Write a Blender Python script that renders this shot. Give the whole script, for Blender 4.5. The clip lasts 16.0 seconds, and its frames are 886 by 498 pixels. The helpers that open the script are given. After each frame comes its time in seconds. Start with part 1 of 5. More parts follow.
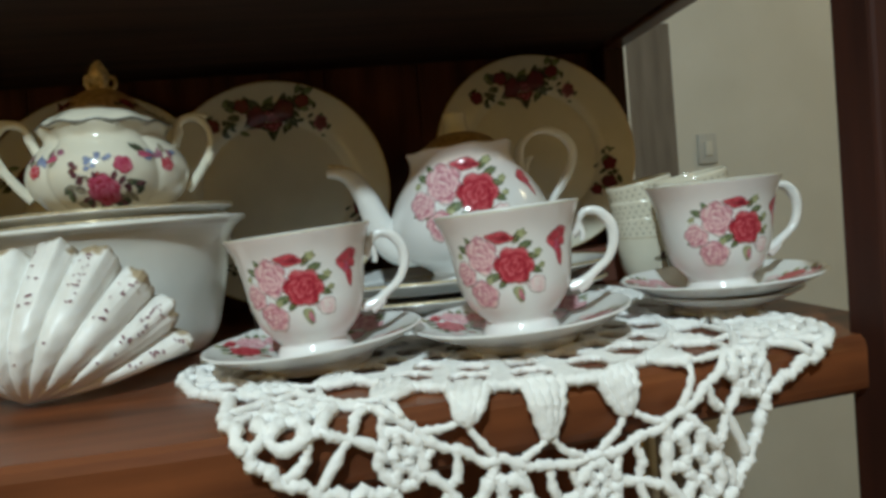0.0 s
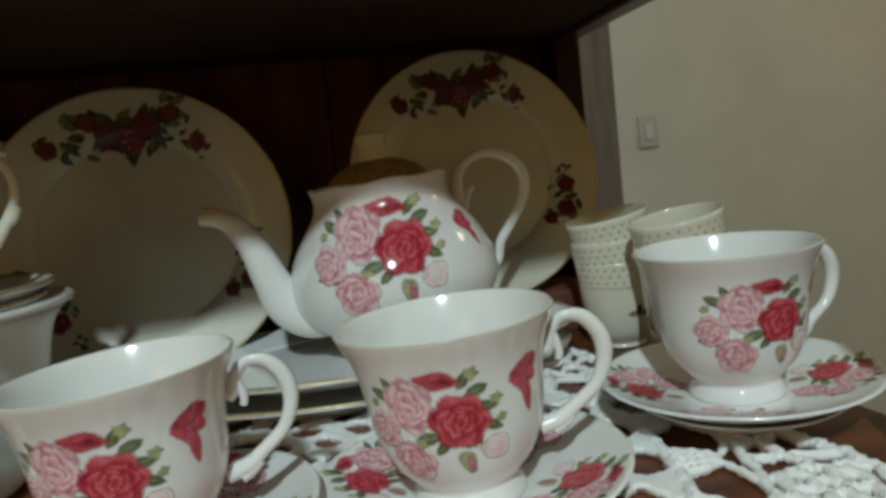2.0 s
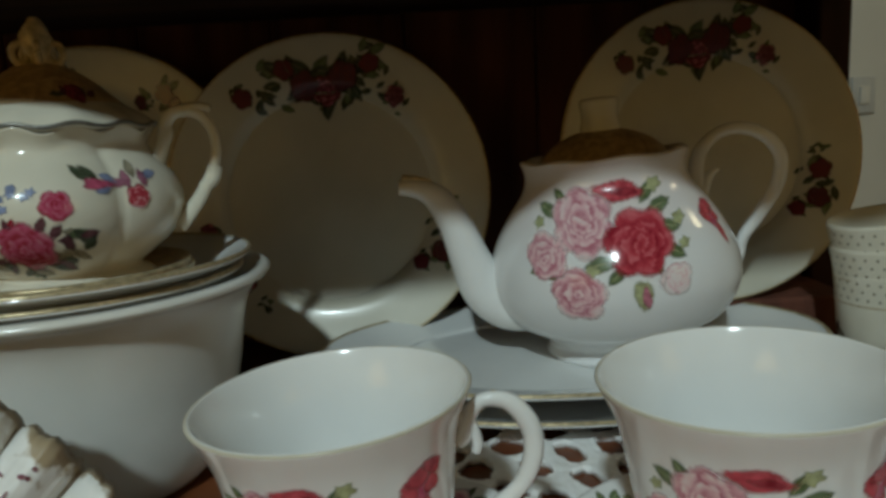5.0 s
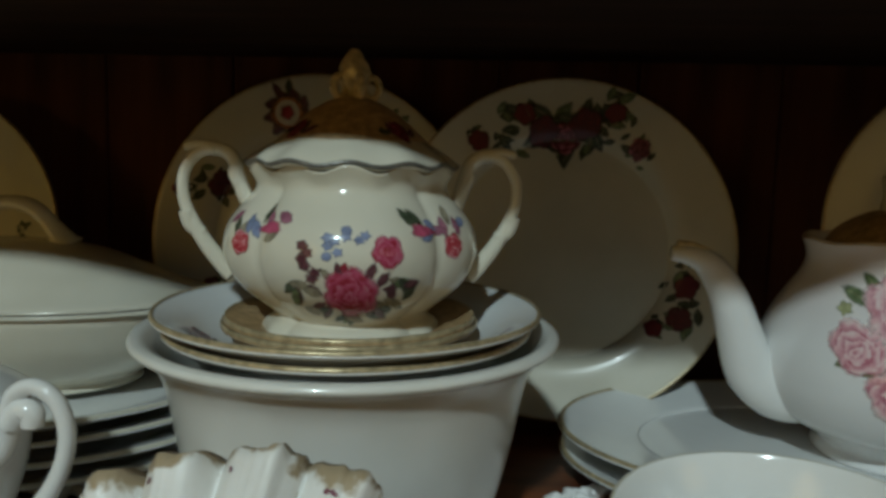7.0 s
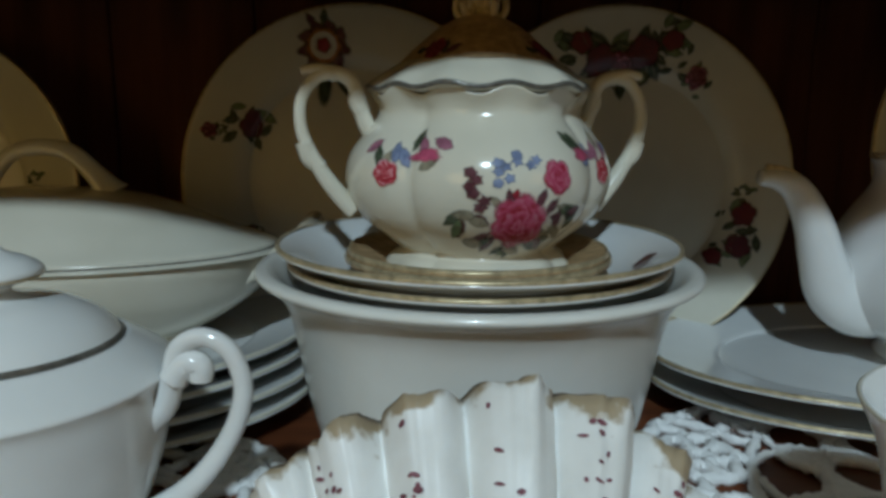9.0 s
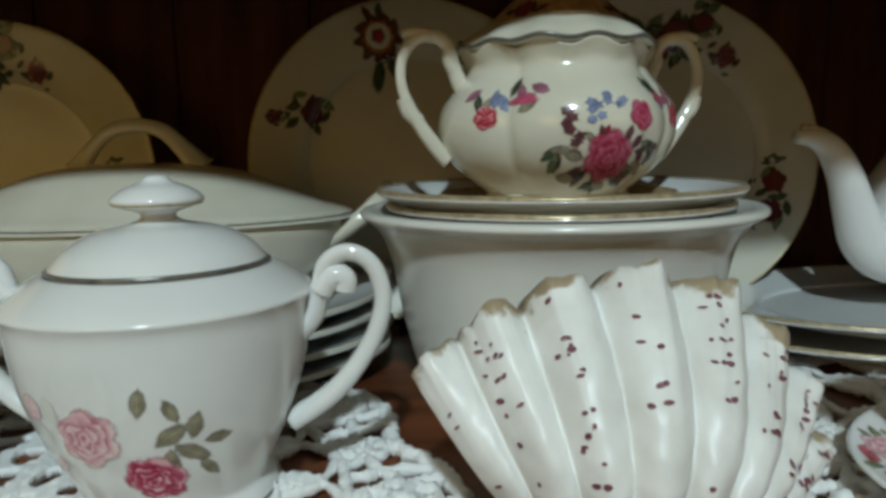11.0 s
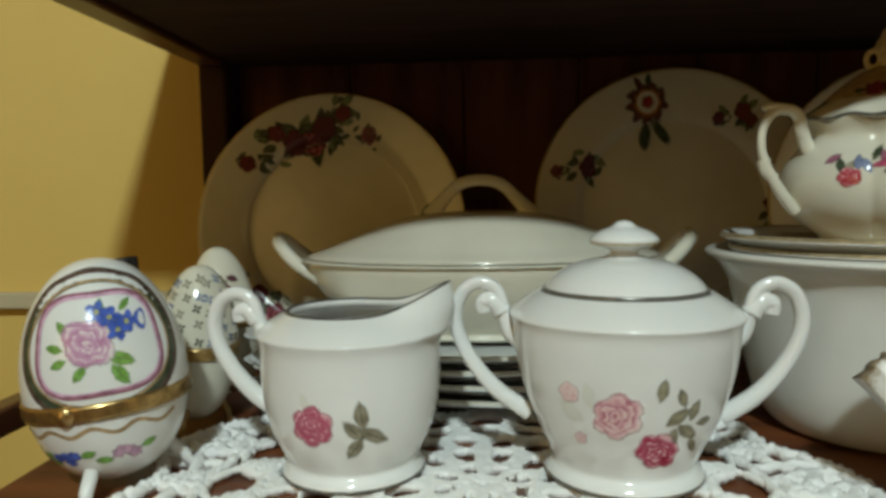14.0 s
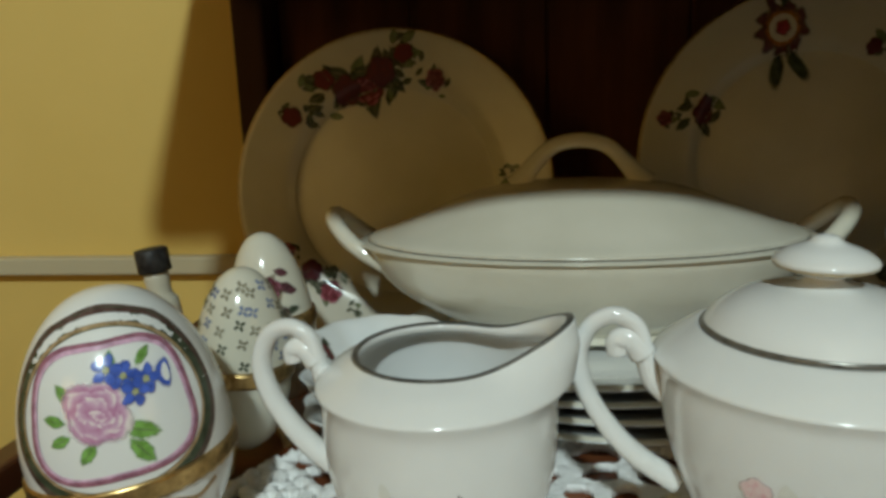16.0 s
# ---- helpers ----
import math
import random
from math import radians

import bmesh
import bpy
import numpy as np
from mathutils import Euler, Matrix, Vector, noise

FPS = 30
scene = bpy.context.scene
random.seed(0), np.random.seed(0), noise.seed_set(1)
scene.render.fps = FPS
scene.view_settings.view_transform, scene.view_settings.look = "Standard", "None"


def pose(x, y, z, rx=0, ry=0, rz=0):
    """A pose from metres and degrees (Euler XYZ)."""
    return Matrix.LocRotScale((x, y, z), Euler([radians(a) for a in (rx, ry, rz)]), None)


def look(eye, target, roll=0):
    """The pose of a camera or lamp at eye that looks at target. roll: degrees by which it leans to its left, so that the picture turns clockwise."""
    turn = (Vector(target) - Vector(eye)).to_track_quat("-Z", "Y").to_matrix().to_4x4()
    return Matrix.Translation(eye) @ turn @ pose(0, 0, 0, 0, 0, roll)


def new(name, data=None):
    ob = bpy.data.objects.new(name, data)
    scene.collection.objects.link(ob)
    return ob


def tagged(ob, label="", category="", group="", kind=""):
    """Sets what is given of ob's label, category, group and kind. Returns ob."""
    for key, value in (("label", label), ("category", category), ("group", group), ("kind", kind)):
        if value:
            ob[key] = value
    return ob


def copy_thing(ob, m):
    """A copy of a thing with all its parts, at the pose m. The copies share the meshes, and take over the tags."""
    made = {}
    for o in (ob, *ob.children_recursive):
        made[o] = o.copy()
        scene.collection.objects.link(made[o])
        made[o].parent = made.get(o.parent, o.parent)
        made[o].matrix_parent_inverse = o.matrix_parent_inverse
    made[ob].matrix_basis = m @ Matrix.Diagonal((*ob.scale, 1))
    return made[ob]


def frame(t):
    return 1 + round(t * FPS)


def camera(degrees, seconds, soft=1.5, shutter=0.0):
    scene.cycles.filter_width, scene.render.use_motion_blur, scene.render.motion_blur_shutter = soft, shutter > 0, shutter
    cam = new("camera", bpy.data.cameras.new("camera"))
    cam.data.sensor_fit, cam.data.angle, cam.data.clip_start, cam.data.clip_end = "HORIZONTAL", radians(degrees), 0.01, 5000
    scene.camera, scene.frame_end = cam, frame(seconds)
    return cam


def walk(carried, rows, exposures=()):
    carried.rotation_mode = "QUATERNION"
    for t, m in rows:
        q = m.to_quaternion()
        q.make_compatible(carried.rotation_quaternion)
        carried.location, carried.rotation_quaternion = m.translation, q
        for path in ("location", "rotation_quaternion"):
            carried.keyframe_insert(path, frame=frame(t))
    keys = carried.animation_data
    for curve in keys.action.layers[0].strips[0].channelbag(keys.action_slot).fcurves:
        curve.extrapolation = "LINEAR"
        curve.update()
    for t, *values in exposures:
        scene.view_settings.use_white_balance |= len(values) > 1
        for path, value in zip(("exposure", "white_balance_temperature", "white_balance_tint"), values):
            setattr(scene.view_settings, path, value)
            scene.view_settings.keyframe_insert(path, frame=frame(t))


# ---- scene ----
import functools
cam = camera(65.0, 16.0, soft=3.5)
PATH = [
    (0, (0.059, 0.129, 0.095), (0.324, 2.109, -0.016), -5.3),
    (0.5, (0.067, 0.179, 0.118), (0.37, 2.151, -0.017), -6.0),
    (1, (0.074, 0.216, 0.13), (0.488, 2.163, -0.066), -4.9),
    (1.5, (0.087, 0.247, 0.143), (0.514, 2.188, -0.079), -4.8),
    (2, (0.099, 0.284, 0.152), (0.541, 2.223, -0.062), -6.4),
    (2.5, (0.09, 0.312, 0.152), (0.592, 2.233, -0.092), -6.3),
    (3, (0.094, 0.324, 0.152), (0.546, 2.253, -0.115), -6.2),
    (3.5, (0.112, 0.343, 0.157), (0.573, 2.259, -0.184), -4.9),
    (4, (0.097, 0.351, 0.164), (0.383, 2.294, -0.215), -4.2),
    (4.5, (0.074, 0.356, 0.169), (0.152, 2.326, -0.164), -4.0),
    (4.7, (0.072, 0.358, 0.17), (0.122, 2.329, -0.163), -3.8),
    (6.8, (-0.048, 0.388, 0.186), (-0.174, 2.368, -0.069), 1.8),
    (7, (-0.053, 0.39, 0.184), (-0.214, 2.37, -0.049), 1.6),
    (7.5, (-0.092, 0.4, 0.181), (-0.222, 2.385, -0.028), 1.0),
    (8, (-0.117, 0.402, 0.18), (-0.157, 2.394, 0.006), 0.6),
    (8.5, (-0.135, 0.402, 0.175), (-0.152, 2.389, -0.056), 0.4),
    (9, (-0.15, 0.401, 0.171), (-0.08, 2.366, -0.196), 0.3),
    (9.5, (-0.166, 0.391, 0.162), (-0.075, 2.356, -0.199), -0.6),
    (9.7, (-0.172, 0.386, 0.157), (-0.054, 2.352, -0.189), -0.6),
    (11.8, (-0.216, 0.335, 0.127), (-0.124, 2.32, -0.093), -1.5),
    (12, (-0.222, 0.323, 0.123), (-0.132, 2.312, -0.067), -0.8),
    (12.5, (-0.246, 0.294, 0.118), (-0.232, 2.287, -0.054), -0.3),
    (13, (-0.279, 0.267, 0.125), (-0.352, 2.26, -0.03), -0.2),
    (13.5, (-0.327, 0.275, 0.134), (-0.403, 2.267, -0.03), -1.1),
    (14, (-0.358, 0.286, 0.144), (-0.489, 2.276, -0.012), -0.9),
    (14.5, (-0.37, 0.306, 0.149), (-0.561, 2.286, -0.059), -1.1),
    (15, (-0.38, 0.339, 0.162), (-0.588, 2.306, -0.133), -1.3),
    (15.5, (-0.385, 0.362, 0.175), (-0.615, 2.316, -0.186), -1.7),
    (16, (-0.391, 0.382, 0.178), (-0.653, 2.323, -0.227), -2.2),
]
EXPOSURES = [(0, 0.05, 6550, 10), (0.6, -0.12, 6600, 10), (1.0, -0.15, 6600, 10), (2.5, -0.28, 6700, 10), (3.5, -0.37, 6700, 10), (4.5, -0.62, 6700, 9), (7, -0.66, 6600, 9), (8.3, -0.63, 6250, 11), (9.0, -0.53, 6000, 12), (9.6, -0.44, 6000, 12), (12, -0.23, 6850, 10), (14.5, -0.16, 7050, 10), (16, -0.28, 6950, 10)]
walk(cam, [(t, look(eye, target, roll)) for t, eye, target, roll in PATH], EXPOSURES)

# ---- light ----
world = bpy.data.worlds.new("room_dusk")
scene.world = world
world.use_nodes = True
world.node_tree.nodes["Background"].inputs[0].default_value = (1.0, 0.80, 0.55, 1)
world.node_tree.nodes["Background"].inputs[1].default_value = 0.05


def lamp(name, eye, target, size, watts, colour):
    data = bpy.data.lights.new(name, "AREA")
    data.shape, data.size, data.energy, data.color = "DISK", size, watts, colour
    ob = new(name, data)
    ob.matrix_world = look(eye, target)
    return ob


lamp("ceiling_lamp", (-0.30, -1.00, 1.45), (-0.1, 0.7, 0.05), 0.11, 34.5, (0.735, 0.94, 1.0))
# Two added warm fills, left and right, that lift the shaded plates and walls.
lamp("left_warm_fill", (-1.55, -1.30, 0.62), (-0.3, 0.9, 0.15), 0.9, 3.9, (1.0, 0.66, 0.21))
lamp("right_warm_fill", (1.90, -1.00, 0.60), (0.2, 0.9, 0.15), 0.9, 2.35, (1.0, 0.66, 0.23))
# Added fill with no visible source; it brightens only the far off-white wall.
lamp("far_wall_fill", (2.5, 0.9, 1.55), (1.2, 2.1, 0.3), 0.30, 3.5, (1.0, 0.86, 0.55))

# ---- materials ----


def nodes_of(name):
    m = bpy.data.materials.new(name)
    m.use_nodes = True
    nt = m.node_tree
    return m, nt, nt.nodes["Principled BSDF"]


def mix_noise(nt, bsdf, a, b, scale, detail=4.0, stretch=(1, 1, 1), lo=0.35, hi=0.65, socket="Base Color"):
    tc = nt.nodes.new("ShaderNodeTexCoord")
    mp = nt.nodes.new("ShaderNodeMapping")
    mp.inputs["Scale"].default_value = stretch
    nz = nt.nodes.new("ShaderNodeTexNoise")
    nz.inputs["Scale"].default_value, nz.inputs["Detail"].default_value = scale, detail
    rp = nt.nodes.new("ShaderNodeValToRGB")
    rp.color_ramp.elements[0].position, rp.color_ramp.elements[1].position = lo, hi
    rp.color_ramp.elements[0].color, rp.color_ramp.elements[1].color = (*a, 1), (*b, 1)
    nt.links.new(tc.outputs["Object"], mp.inputs[0])
    nt.links.new(mp.outputs[0], nz.inputs["Vector"])
    nt.links.new(nz.outputs["Fac"], rp.inputs[0])
    nt.links.new(rp.outputs[0], bsdf.inputs[socket])
    return nz, mp


def bump(nt, bsdf, source, strength, distance):
    b = nt.nodes.new("ShaderNodeBump")
    b.inputs["Strength"].default_value, b.inputs["Distance"].default_value = strength, distance
    nt.links.new(source, b.inputs["Height"])
    nt.links.new(b.outputs[0], bsdf.inputs["Normal"])


def glaze(name, a, b, rough=0.14, scale=18, coat=0.3):
    m, nt, p = nodes_of(name)
    nz, mp = mix_noise(nt, p, a, b, scale)
    p.inputs["Roughness"].default_value = rough
    p.inputs["Coat Weight"].default_value = coat
    p.inputs["Coat Roughness"].default_value = 0.06
    bump(nt, p, nz.outputs["Fac"], 0.05, 0.001)
    return m


COLOURS = {}


def soft_rim(nt, p, lo, hi, ragged=0.35):
    """Brushed paint thins out towards its edge: the mesh's rim value (0 inside, 1 at the outline) drives the cover."""
    at = nt.nodes.new("ShaderNodeAttribute")
    at.attribute_name = "rim"
    nz = nt.nodes.new("ShaderNodeTexNoise")
    nz.inputs["Scale"].default_value, nz.inputs["Detail"].default_value = 620, 3.0
    tc = nt.nodes.new("ShaderNodeTexCoord")
    nt.links.new(tc.outputs["Object"], nz.inputs["Vector"])
    add = nt.nodes.new("ShaderNodeMath")
    add.operation = "MULTIPLY_ADD"
    add.inputs[1].default_value = ragged
    nt.links.new(nz.outputs["Fac"], add.inputs[0])
    nt.links.new(at.outputs["Fac"], add.inputs[2])
    mr = nt.nodes.new("ShaderNodeMapRange")
    mr.interpolation_type = "SMOOTHSTEP"
    mr.inputs["From Min"].default_value, mr.inputs["From Max"].default_value = lo + ragged * 0.5, hi + ragged * 0.5
    mr.inputs["To Min"].default_value, mr.inputs["To Max"].default_value = 1.0, 0.0
    nt.links.new(add.outputs[0], mr.inputs["Value"])
    nt.links.new(mr.outputs[0], p.inputs["Alpha"])


def paint(name, colour, rough=0.2, metal=0.0, vary=0.30):
    m, nt, p = nodes_of(name)
    dark = tuple(c * (1 - vary) for c in colour)
    light = tuple(min(1, c * (1 + vary) + 0.03) for c in colour)
    mix_noise(nt, p, dark, light, 240, 5.0, (1, 1, 1), 0.3, 0.7)
    p.inputs["Roughness"].default_value, p.inputs["Metallic"].default_value = rough, metal
    p.inputs["Specular IOR Level"].default_value = 0.3
    soft_rim(nt, p, 0.66, 1.06)
    COLOURS[m.name] = colour
    return m


@functools.lru_cache(maxsize=None)
def rose_paint(base, light, dark):
    """One brushed rose: the mesh's tone value runs from the dark folds over the petal's colour to its pale lip."""
    m, nt, p = nodes_of("rose_brushwork")
    at = nt.nodes.new("ShaderNodeAttribute")
    at.attribute_name = "tone"
    nz = nt.nodes.new("ShaderNodeTexNoise")
    nz.inputs["Scale"].default_value, nz.inputs["Detail"].default_value = 420, 4.0
    tc = nt.nodes.new("ShaderNodeTexCoord")
    nt.links.new(tc.outputs["Object"], nz.inputs["Vector"])
    add = nt.nodes.new("ShaderNodeMath")
    add.operation = "MULTIPLY_ADD"
    add.inputs[1].default_value = 0.5
    nt.links.new(nz.outputs["Fac"], add.inputs[0])
    nt.links.new(at.outputs["Fac"], add.inputs[2])
    rp = nt.nodes.new("ShaderNodeValToRGB")
    b, l, d = (COLOURS[x] for x in (base, light, dark))
    e = rp.color_ramp.elements
    e[0].position, e[0].color = 0.40, (*d, 1)
    e[1].position, e[1].color = 0.93, (*l, 1)
    mid = rp.color_ramp.elements.new(0.68)
    mid.color = (*b, 1)
    nt.links.new(add.outputs[0], rp.inputs[0])
    nt.links.new(rp.outputs[0], p.inputs["Base Color"])
    p.inputs["Roughness"].default_value = 0.11
    p.inputs["Specular IOR Level"].default_value = 0.3
    soft_rim(nt, p, 0.80, 1.04, 0.22)
    return m


def wood(name, a, b, rough=0.35, along="x", coat=0.25):
    m, nt, p = nodes_of(name)
    st = {"x": (0.12, 1, 1), "y": (1, 0.12, 1), "z": (1, 1, 0.12)}[along]
    nz, mp = mix_noise(nt, p, a, b, 45, 8.0, st, 0.3, 0.72)
    p.inputs["Roughness"].default_value = rough
    p.inputs["Coat Weight"].default_value = coat
    p.inputs["Specular IOR Level"].default_value = 0.3 if coat else 0.2
    p.inputs["Coat Roughness"].default_value = 0.25
    bump(nt, p, nz.outputs["Fac"], 0.12, 0.002)
    return m


def wall_paint(name, a, b):
    m, nt, p = nodes_of(name)
    nz, mp = mix_noise(nt, p, a, b, 3.0, 6.0)
    p.inputs["Roughness"].default_value = 0.75
    n2 = nt.nodes.new("ShaderNodeTexNoise")
    n2.inputs["Scale"].default_value = 90
    bump(nt, p, n2.outputs["Fac"], 0.15, 0.003)
    return m


WHITE = glaze("white_porcelain", (0.78, 0.78, 0.76), (0.84, 0.84, 0.82))
CREAM = glaze("cream_porcelain", (0.68, 0.64, 0.52), (0.75, 0.71, 0.59))
IVORY = glaze("ivory_earthenware", (0.72, 0.71, 0.65), (0.79, 0.78, 0.73), 0.22)
PLATE = glaze("ivory_plate_glaze", (0.57, 0.53, 0.42), (0.64, 0.60, 0.49), 0.28, 18, 0.12)
BUD_GILT = paint("pale_gilt", (0.60, 0.48, 0.27), 0.3, 0.15)
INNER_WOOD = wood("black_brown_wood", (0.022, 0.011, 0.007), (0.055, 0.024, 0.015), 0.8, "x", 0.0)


def blush_glaze(lo=0.056, hi=0.090, tint=(0.80, 0.72, 0.695)):
    """White porcelain that turns softly pink towards the rim."""
    m, nt, p = nodes_of("white_to_blush_glaze")
    tc = nt.nodes.new("ShaderNodeTexCoord")
    sep = nt.nodes.new("ShaderNodeSeparateXYZ")
    nz = nt.nodes.new("ShaderNodeTexNoise")
    nz.inputs["Scale"].default_value = 45
    add = nt.nodes.new("ShaderNodeMath")
    add.operation = "MULTIPLY_ADD"
    add.inputs[1].default_value = 0.014
    rp = nt.nodes.new("ShaderNodeValToRGB")
    rp.color_ramp.interpolation = "EASE"
    rng_node = nt.nodes.new("ShaderNodeMapRange")
    rng_node.inputs["From Min"].default_value, rng_node.inputs["From Max"].default_value = lo, hi
    rp.color_ramp.elements[0].color, rp.color_ramp.elements[1].color = (0.82, 0.82, 0.81, 1), (*tint, 1)
    nt.links.new(tc.outputs["Object"], sep.inputs[0])
    nt.links.new(tc.outputs["Object"], nz.inputs["Vector"])
    nt.links.new(nz.outputs["Fac"], add.inputs[0])
    nt.links.new(sep.outputs["Z"], add.inputs[2])
    nt.links.new(add.outputs[0], rng_node.inputs["Value"])
    nt.links.new(rng_node.outputs[0], rp.inputs[0])
    nt.links.new(rp.outputs[0], p.inputs["Base Color"])
    p.inputs["Roughness"].default_value, p.inputs["Coat Weight"].default_value, p.inputs["Coat Roughness"].default_value = 0.14, 0.3, 0.06
    return m


CUP_GLAZE = blush_glaze()
POT_GLAZE = blush_glaze(0.078, 0.122, (0.78, 0.71, 0.68))
GOLD = paint("gilt_paint", (0.48, 0.38, 0.22), 0.32, 0.4)
BROWN_GILT = paint("worn_gilt", (0.42, 0.28, 0.14), 0.35, 0.15)
SILVER = paint("grey_lustre_line", (0.16, 0.15, 0.13), 0.3, 0.4)
BRASS = paint("brass", (0.50, 0.33, 0.13), 0.28, 0.9)


def shell_glaze():
    """Chalky white that is chipped to tan along the lip (the mesh's rim value, 1 at the lip)."""
    m, nt, p = nodes_of("chalky_shell")
    nz, mp = mix_noise(nt, p, (0.76, 0.74, 0.70), (0.89, 0.88, 0.85), 40)
    white = p.inputs["Base Color"].links[0].from_socket
    at = nt.nodes.new("ShaderNodeAttribute")
    at.attribute_name = "rim"
    n2 = nt.nodes.new("ShaderNodeTexNoise")
    n2.inputs["Scale"].default_value, n2.inputs["Detail"].default_value = 75, 5.0
    nt.links.new(mp.outputs[0], n2.inputs["Vector"])
    add = nt.nodes.new("ShaderNodeMath")
    add.operation = "MULTIPLY_ADD"
    add.inputs[1].default_value = 0.26
    nt.links.new(n2.outputs["Fac"], add.inputs[0])
    nt.links.new(at.outputs["Fac"], add.inputs[2])
    mr = nt.nodes.new("ShaderNodeMapRange")
    mr.inputs["From Min"].default_value, mr.inputs["From Max"].default_value = 1.105, 1.13
    nt.links.new(add.outputs[0], mr.inputs["Value"])
    mx = nt.nodes.new("ShaderNodeMix")
    mx.data_type = "RGBA"
    mx.inputs["B"].default_value = (0.40, 0.31, 0.20, 1)
    nt.links.new(mr.outputs[0], mx.inputs["Factor"])
    nt.links.new(white, mx.inputs["A"])
    nt.links.new(mx.outputs["Result"], p.inputs["Base Color"])
    p.inputs["Roughness"].default_value = 0.38
    bump(nt, p, n2.outputs["Fac"], 0.25, 0.0012)
    return m


SHELL = shell_glaze()
SHELL_IN = glaze("tan_shell_edge", (0.36, 0.27, 0.17), (0.50, 0.40, 0.27), 0.6, 60, 0.0)
SPECK = paint("plum_speck", (0.20, 0.06, 0.08), 0.5)


def crochet():
    """Matt cotton with the small knots of the stitches."""
    m, nt, p = nodes_of("crocheted_cotton")
    nz, mp = mix_noise(nt, p, (0.88, 0.87, 0.84), (0.96, 0.95, 0.93), 160, 4.0)
    vo = nt.nodes.new("ShaderNodeTexVoronoi")
    vo.inputs["Scale"].default_value = 330
    nt.links.new(mp.outputs[0], vo.inputs["Vector"])
    p.inputs["Roughness"].default_value = 0.95
    p.inputs["Specular IOR Level"].default_value = 0.15
    bump(nt, p, vo.outputs["Distance"], 0.35, 0.0012)
    return m


CROCHET = crochet()
SHELF_WOOD = wood("red_brown_varnish", (0.075, 0.022, 0.009), (0.230, 0.070, 0.024), 0.42, "x", 0.1)
DARK_WOOD = wood("dark_stained_back", (0.070, 0.030, 0.020), (0.190, 0.066, 0.042), 0.8, "z", 0.0)
POST_WOOD = wood("dark_post_varnish", (0.024, 0.009, 0.007), (0.062, 0.020, 0.013), 0.6, "z", 0.0)
RAIL_WOOD = wood("rail_varnish", (0.05, 0.018, 0.009), (0.12, 0.04, 0.018), 0.35, "y")
YELLOW = wall_paint("yellow_wall_paint", (0.72, 0.49, 0.13), (0.78, 0.54, 0.16))
GREY = wall_paint("off_white_wall_paint", (0.66, 0.62, 0.52), (0.72, 0.68, 0.58))
FLOOR = wall_paint("floor_cement", (0.20, 0.16, 0.12), (0.28, 0.23, 0.18))
DOOR = wood("grey_brown_door", (0.15, 0.125, 0.10), (0.22, 0.185, 0.15), 0.5, "z")
TRIM = wall_paint("beige_trim", (0.52, 0.44, 0.28), (0.58, 0.50, 0.33))
PLASTIC = paint("ivory_plastic", (0.55, 0.53, 0.47), 0.4, 0, 0.05)
BLACK = paint("black_cap", (0.012, 0.010, 0.009), 0.5, 0, 0.2)
RED = paint("rose_red", (0.48, 0.050, 0.070))
RED_L = paint("rose_red_pale", (0.60, 0.13, 0.15))
RED_D = paint("rose_red_deep", (0.30, 0.018, 0.032))
PINK = paint("rose_pink", (0.73, 0.42, 0.45))
PINK_L = paint("rose_pink_pale", (0.80, 0.62, 0.61))
PINK_W = paint("rose_white", (0.80, 0.70, 0.68))
PINK_D = paint("rose_pink_deep", (0.48, 0.16, 0.21))
MAGENTA = paint("rose_magenta", (0.47, 0.075, 0.145))
LEAF = paint("leaf_green", (0.13, 0.17, 0.08))
LEAF_S = paint("leaf_sage", (0.10, 0.14, 0.055))
LEAF_Y = paint("leaf_yellow_green", (0.36, 0.37, 0.19))
LEAF_D = paint("leaf_dark", (0.045, 0.060, 0.030))
LEAF_B = paint("leaf_grey_brown", (0.25, 0.22, 0.15))
LEAF_G = paint("leaf_bright_green", (0.17, 0.36, 0.07))
PLUM = paint("plum_flower", (0.10, 0.028, 0.036))
CRIMSON = paint("dull_crimson", (0.155, 0.026, 0.030))
MAUVE = paint("mauve_paint", (0.30, 0.11, 0.16))
EGG_BROWN = paint("dark_brown_line", (0.09, 0.045, 0.035))
MAUVE_M = paint("mauve_mid", (0.50, 0.22, 0.36))
MAUVE_L = paint("mauve_pale", (0.62, 0.38, 0.52))
BLUE = paint("blue_flower", (0.05, 0.11, 0.48))
BLUE_G = paint("blue_grey_flower", (0.19, 0.23, 0.36))
ORANGE = paint("orange_rosette", (0.42, 0.16, 0.05))

# ---- mesh helpers ----


def spline(points, steps=6):
    """A smooth line through the points (Catmull-Rom)."""
    pts = [Vector(p) for p in points]
    out = []
    for i in range(len(pts) - 1):
        p0, p1, p2, p3 = pts[max(i - 1, 0)], pts[i], pts[i + 1], pts[min(i + 2, len(pts) - 1)]
        for k in range(steps):
            t = k / steps
            out.append(0.5 * (2 * p1 + (p2 - p0) * t + (2 * p0 - 5 * p1 + 4 * p2 - p3) * t * t + (3 * p1 - p0 - 3 * p2 + p3) * t ** 3))
    return out + [pts[-1]]


def mesh_of(name, bm, mats, smooth=True):
    me = bpy.data.meshes.new(name)
    bmesh.ops.recalc_face_normals(bm, faces=bm.faces[:])
    for f in bm.faces:
        f.smooth = smooth
    bm.to_mesh(me)
    bm.free()
    for m in (mats if isinstance(mats, (list, tuple)) else [mats]):
        me.materials.append(m)
    return me


def part(name, bm, mats, parent=None, label="", smooth=True):
    ob = new(name, mesh_of(name, bm, mats, smooth))
    ob.parent = parent
    return tagged(ob, label)


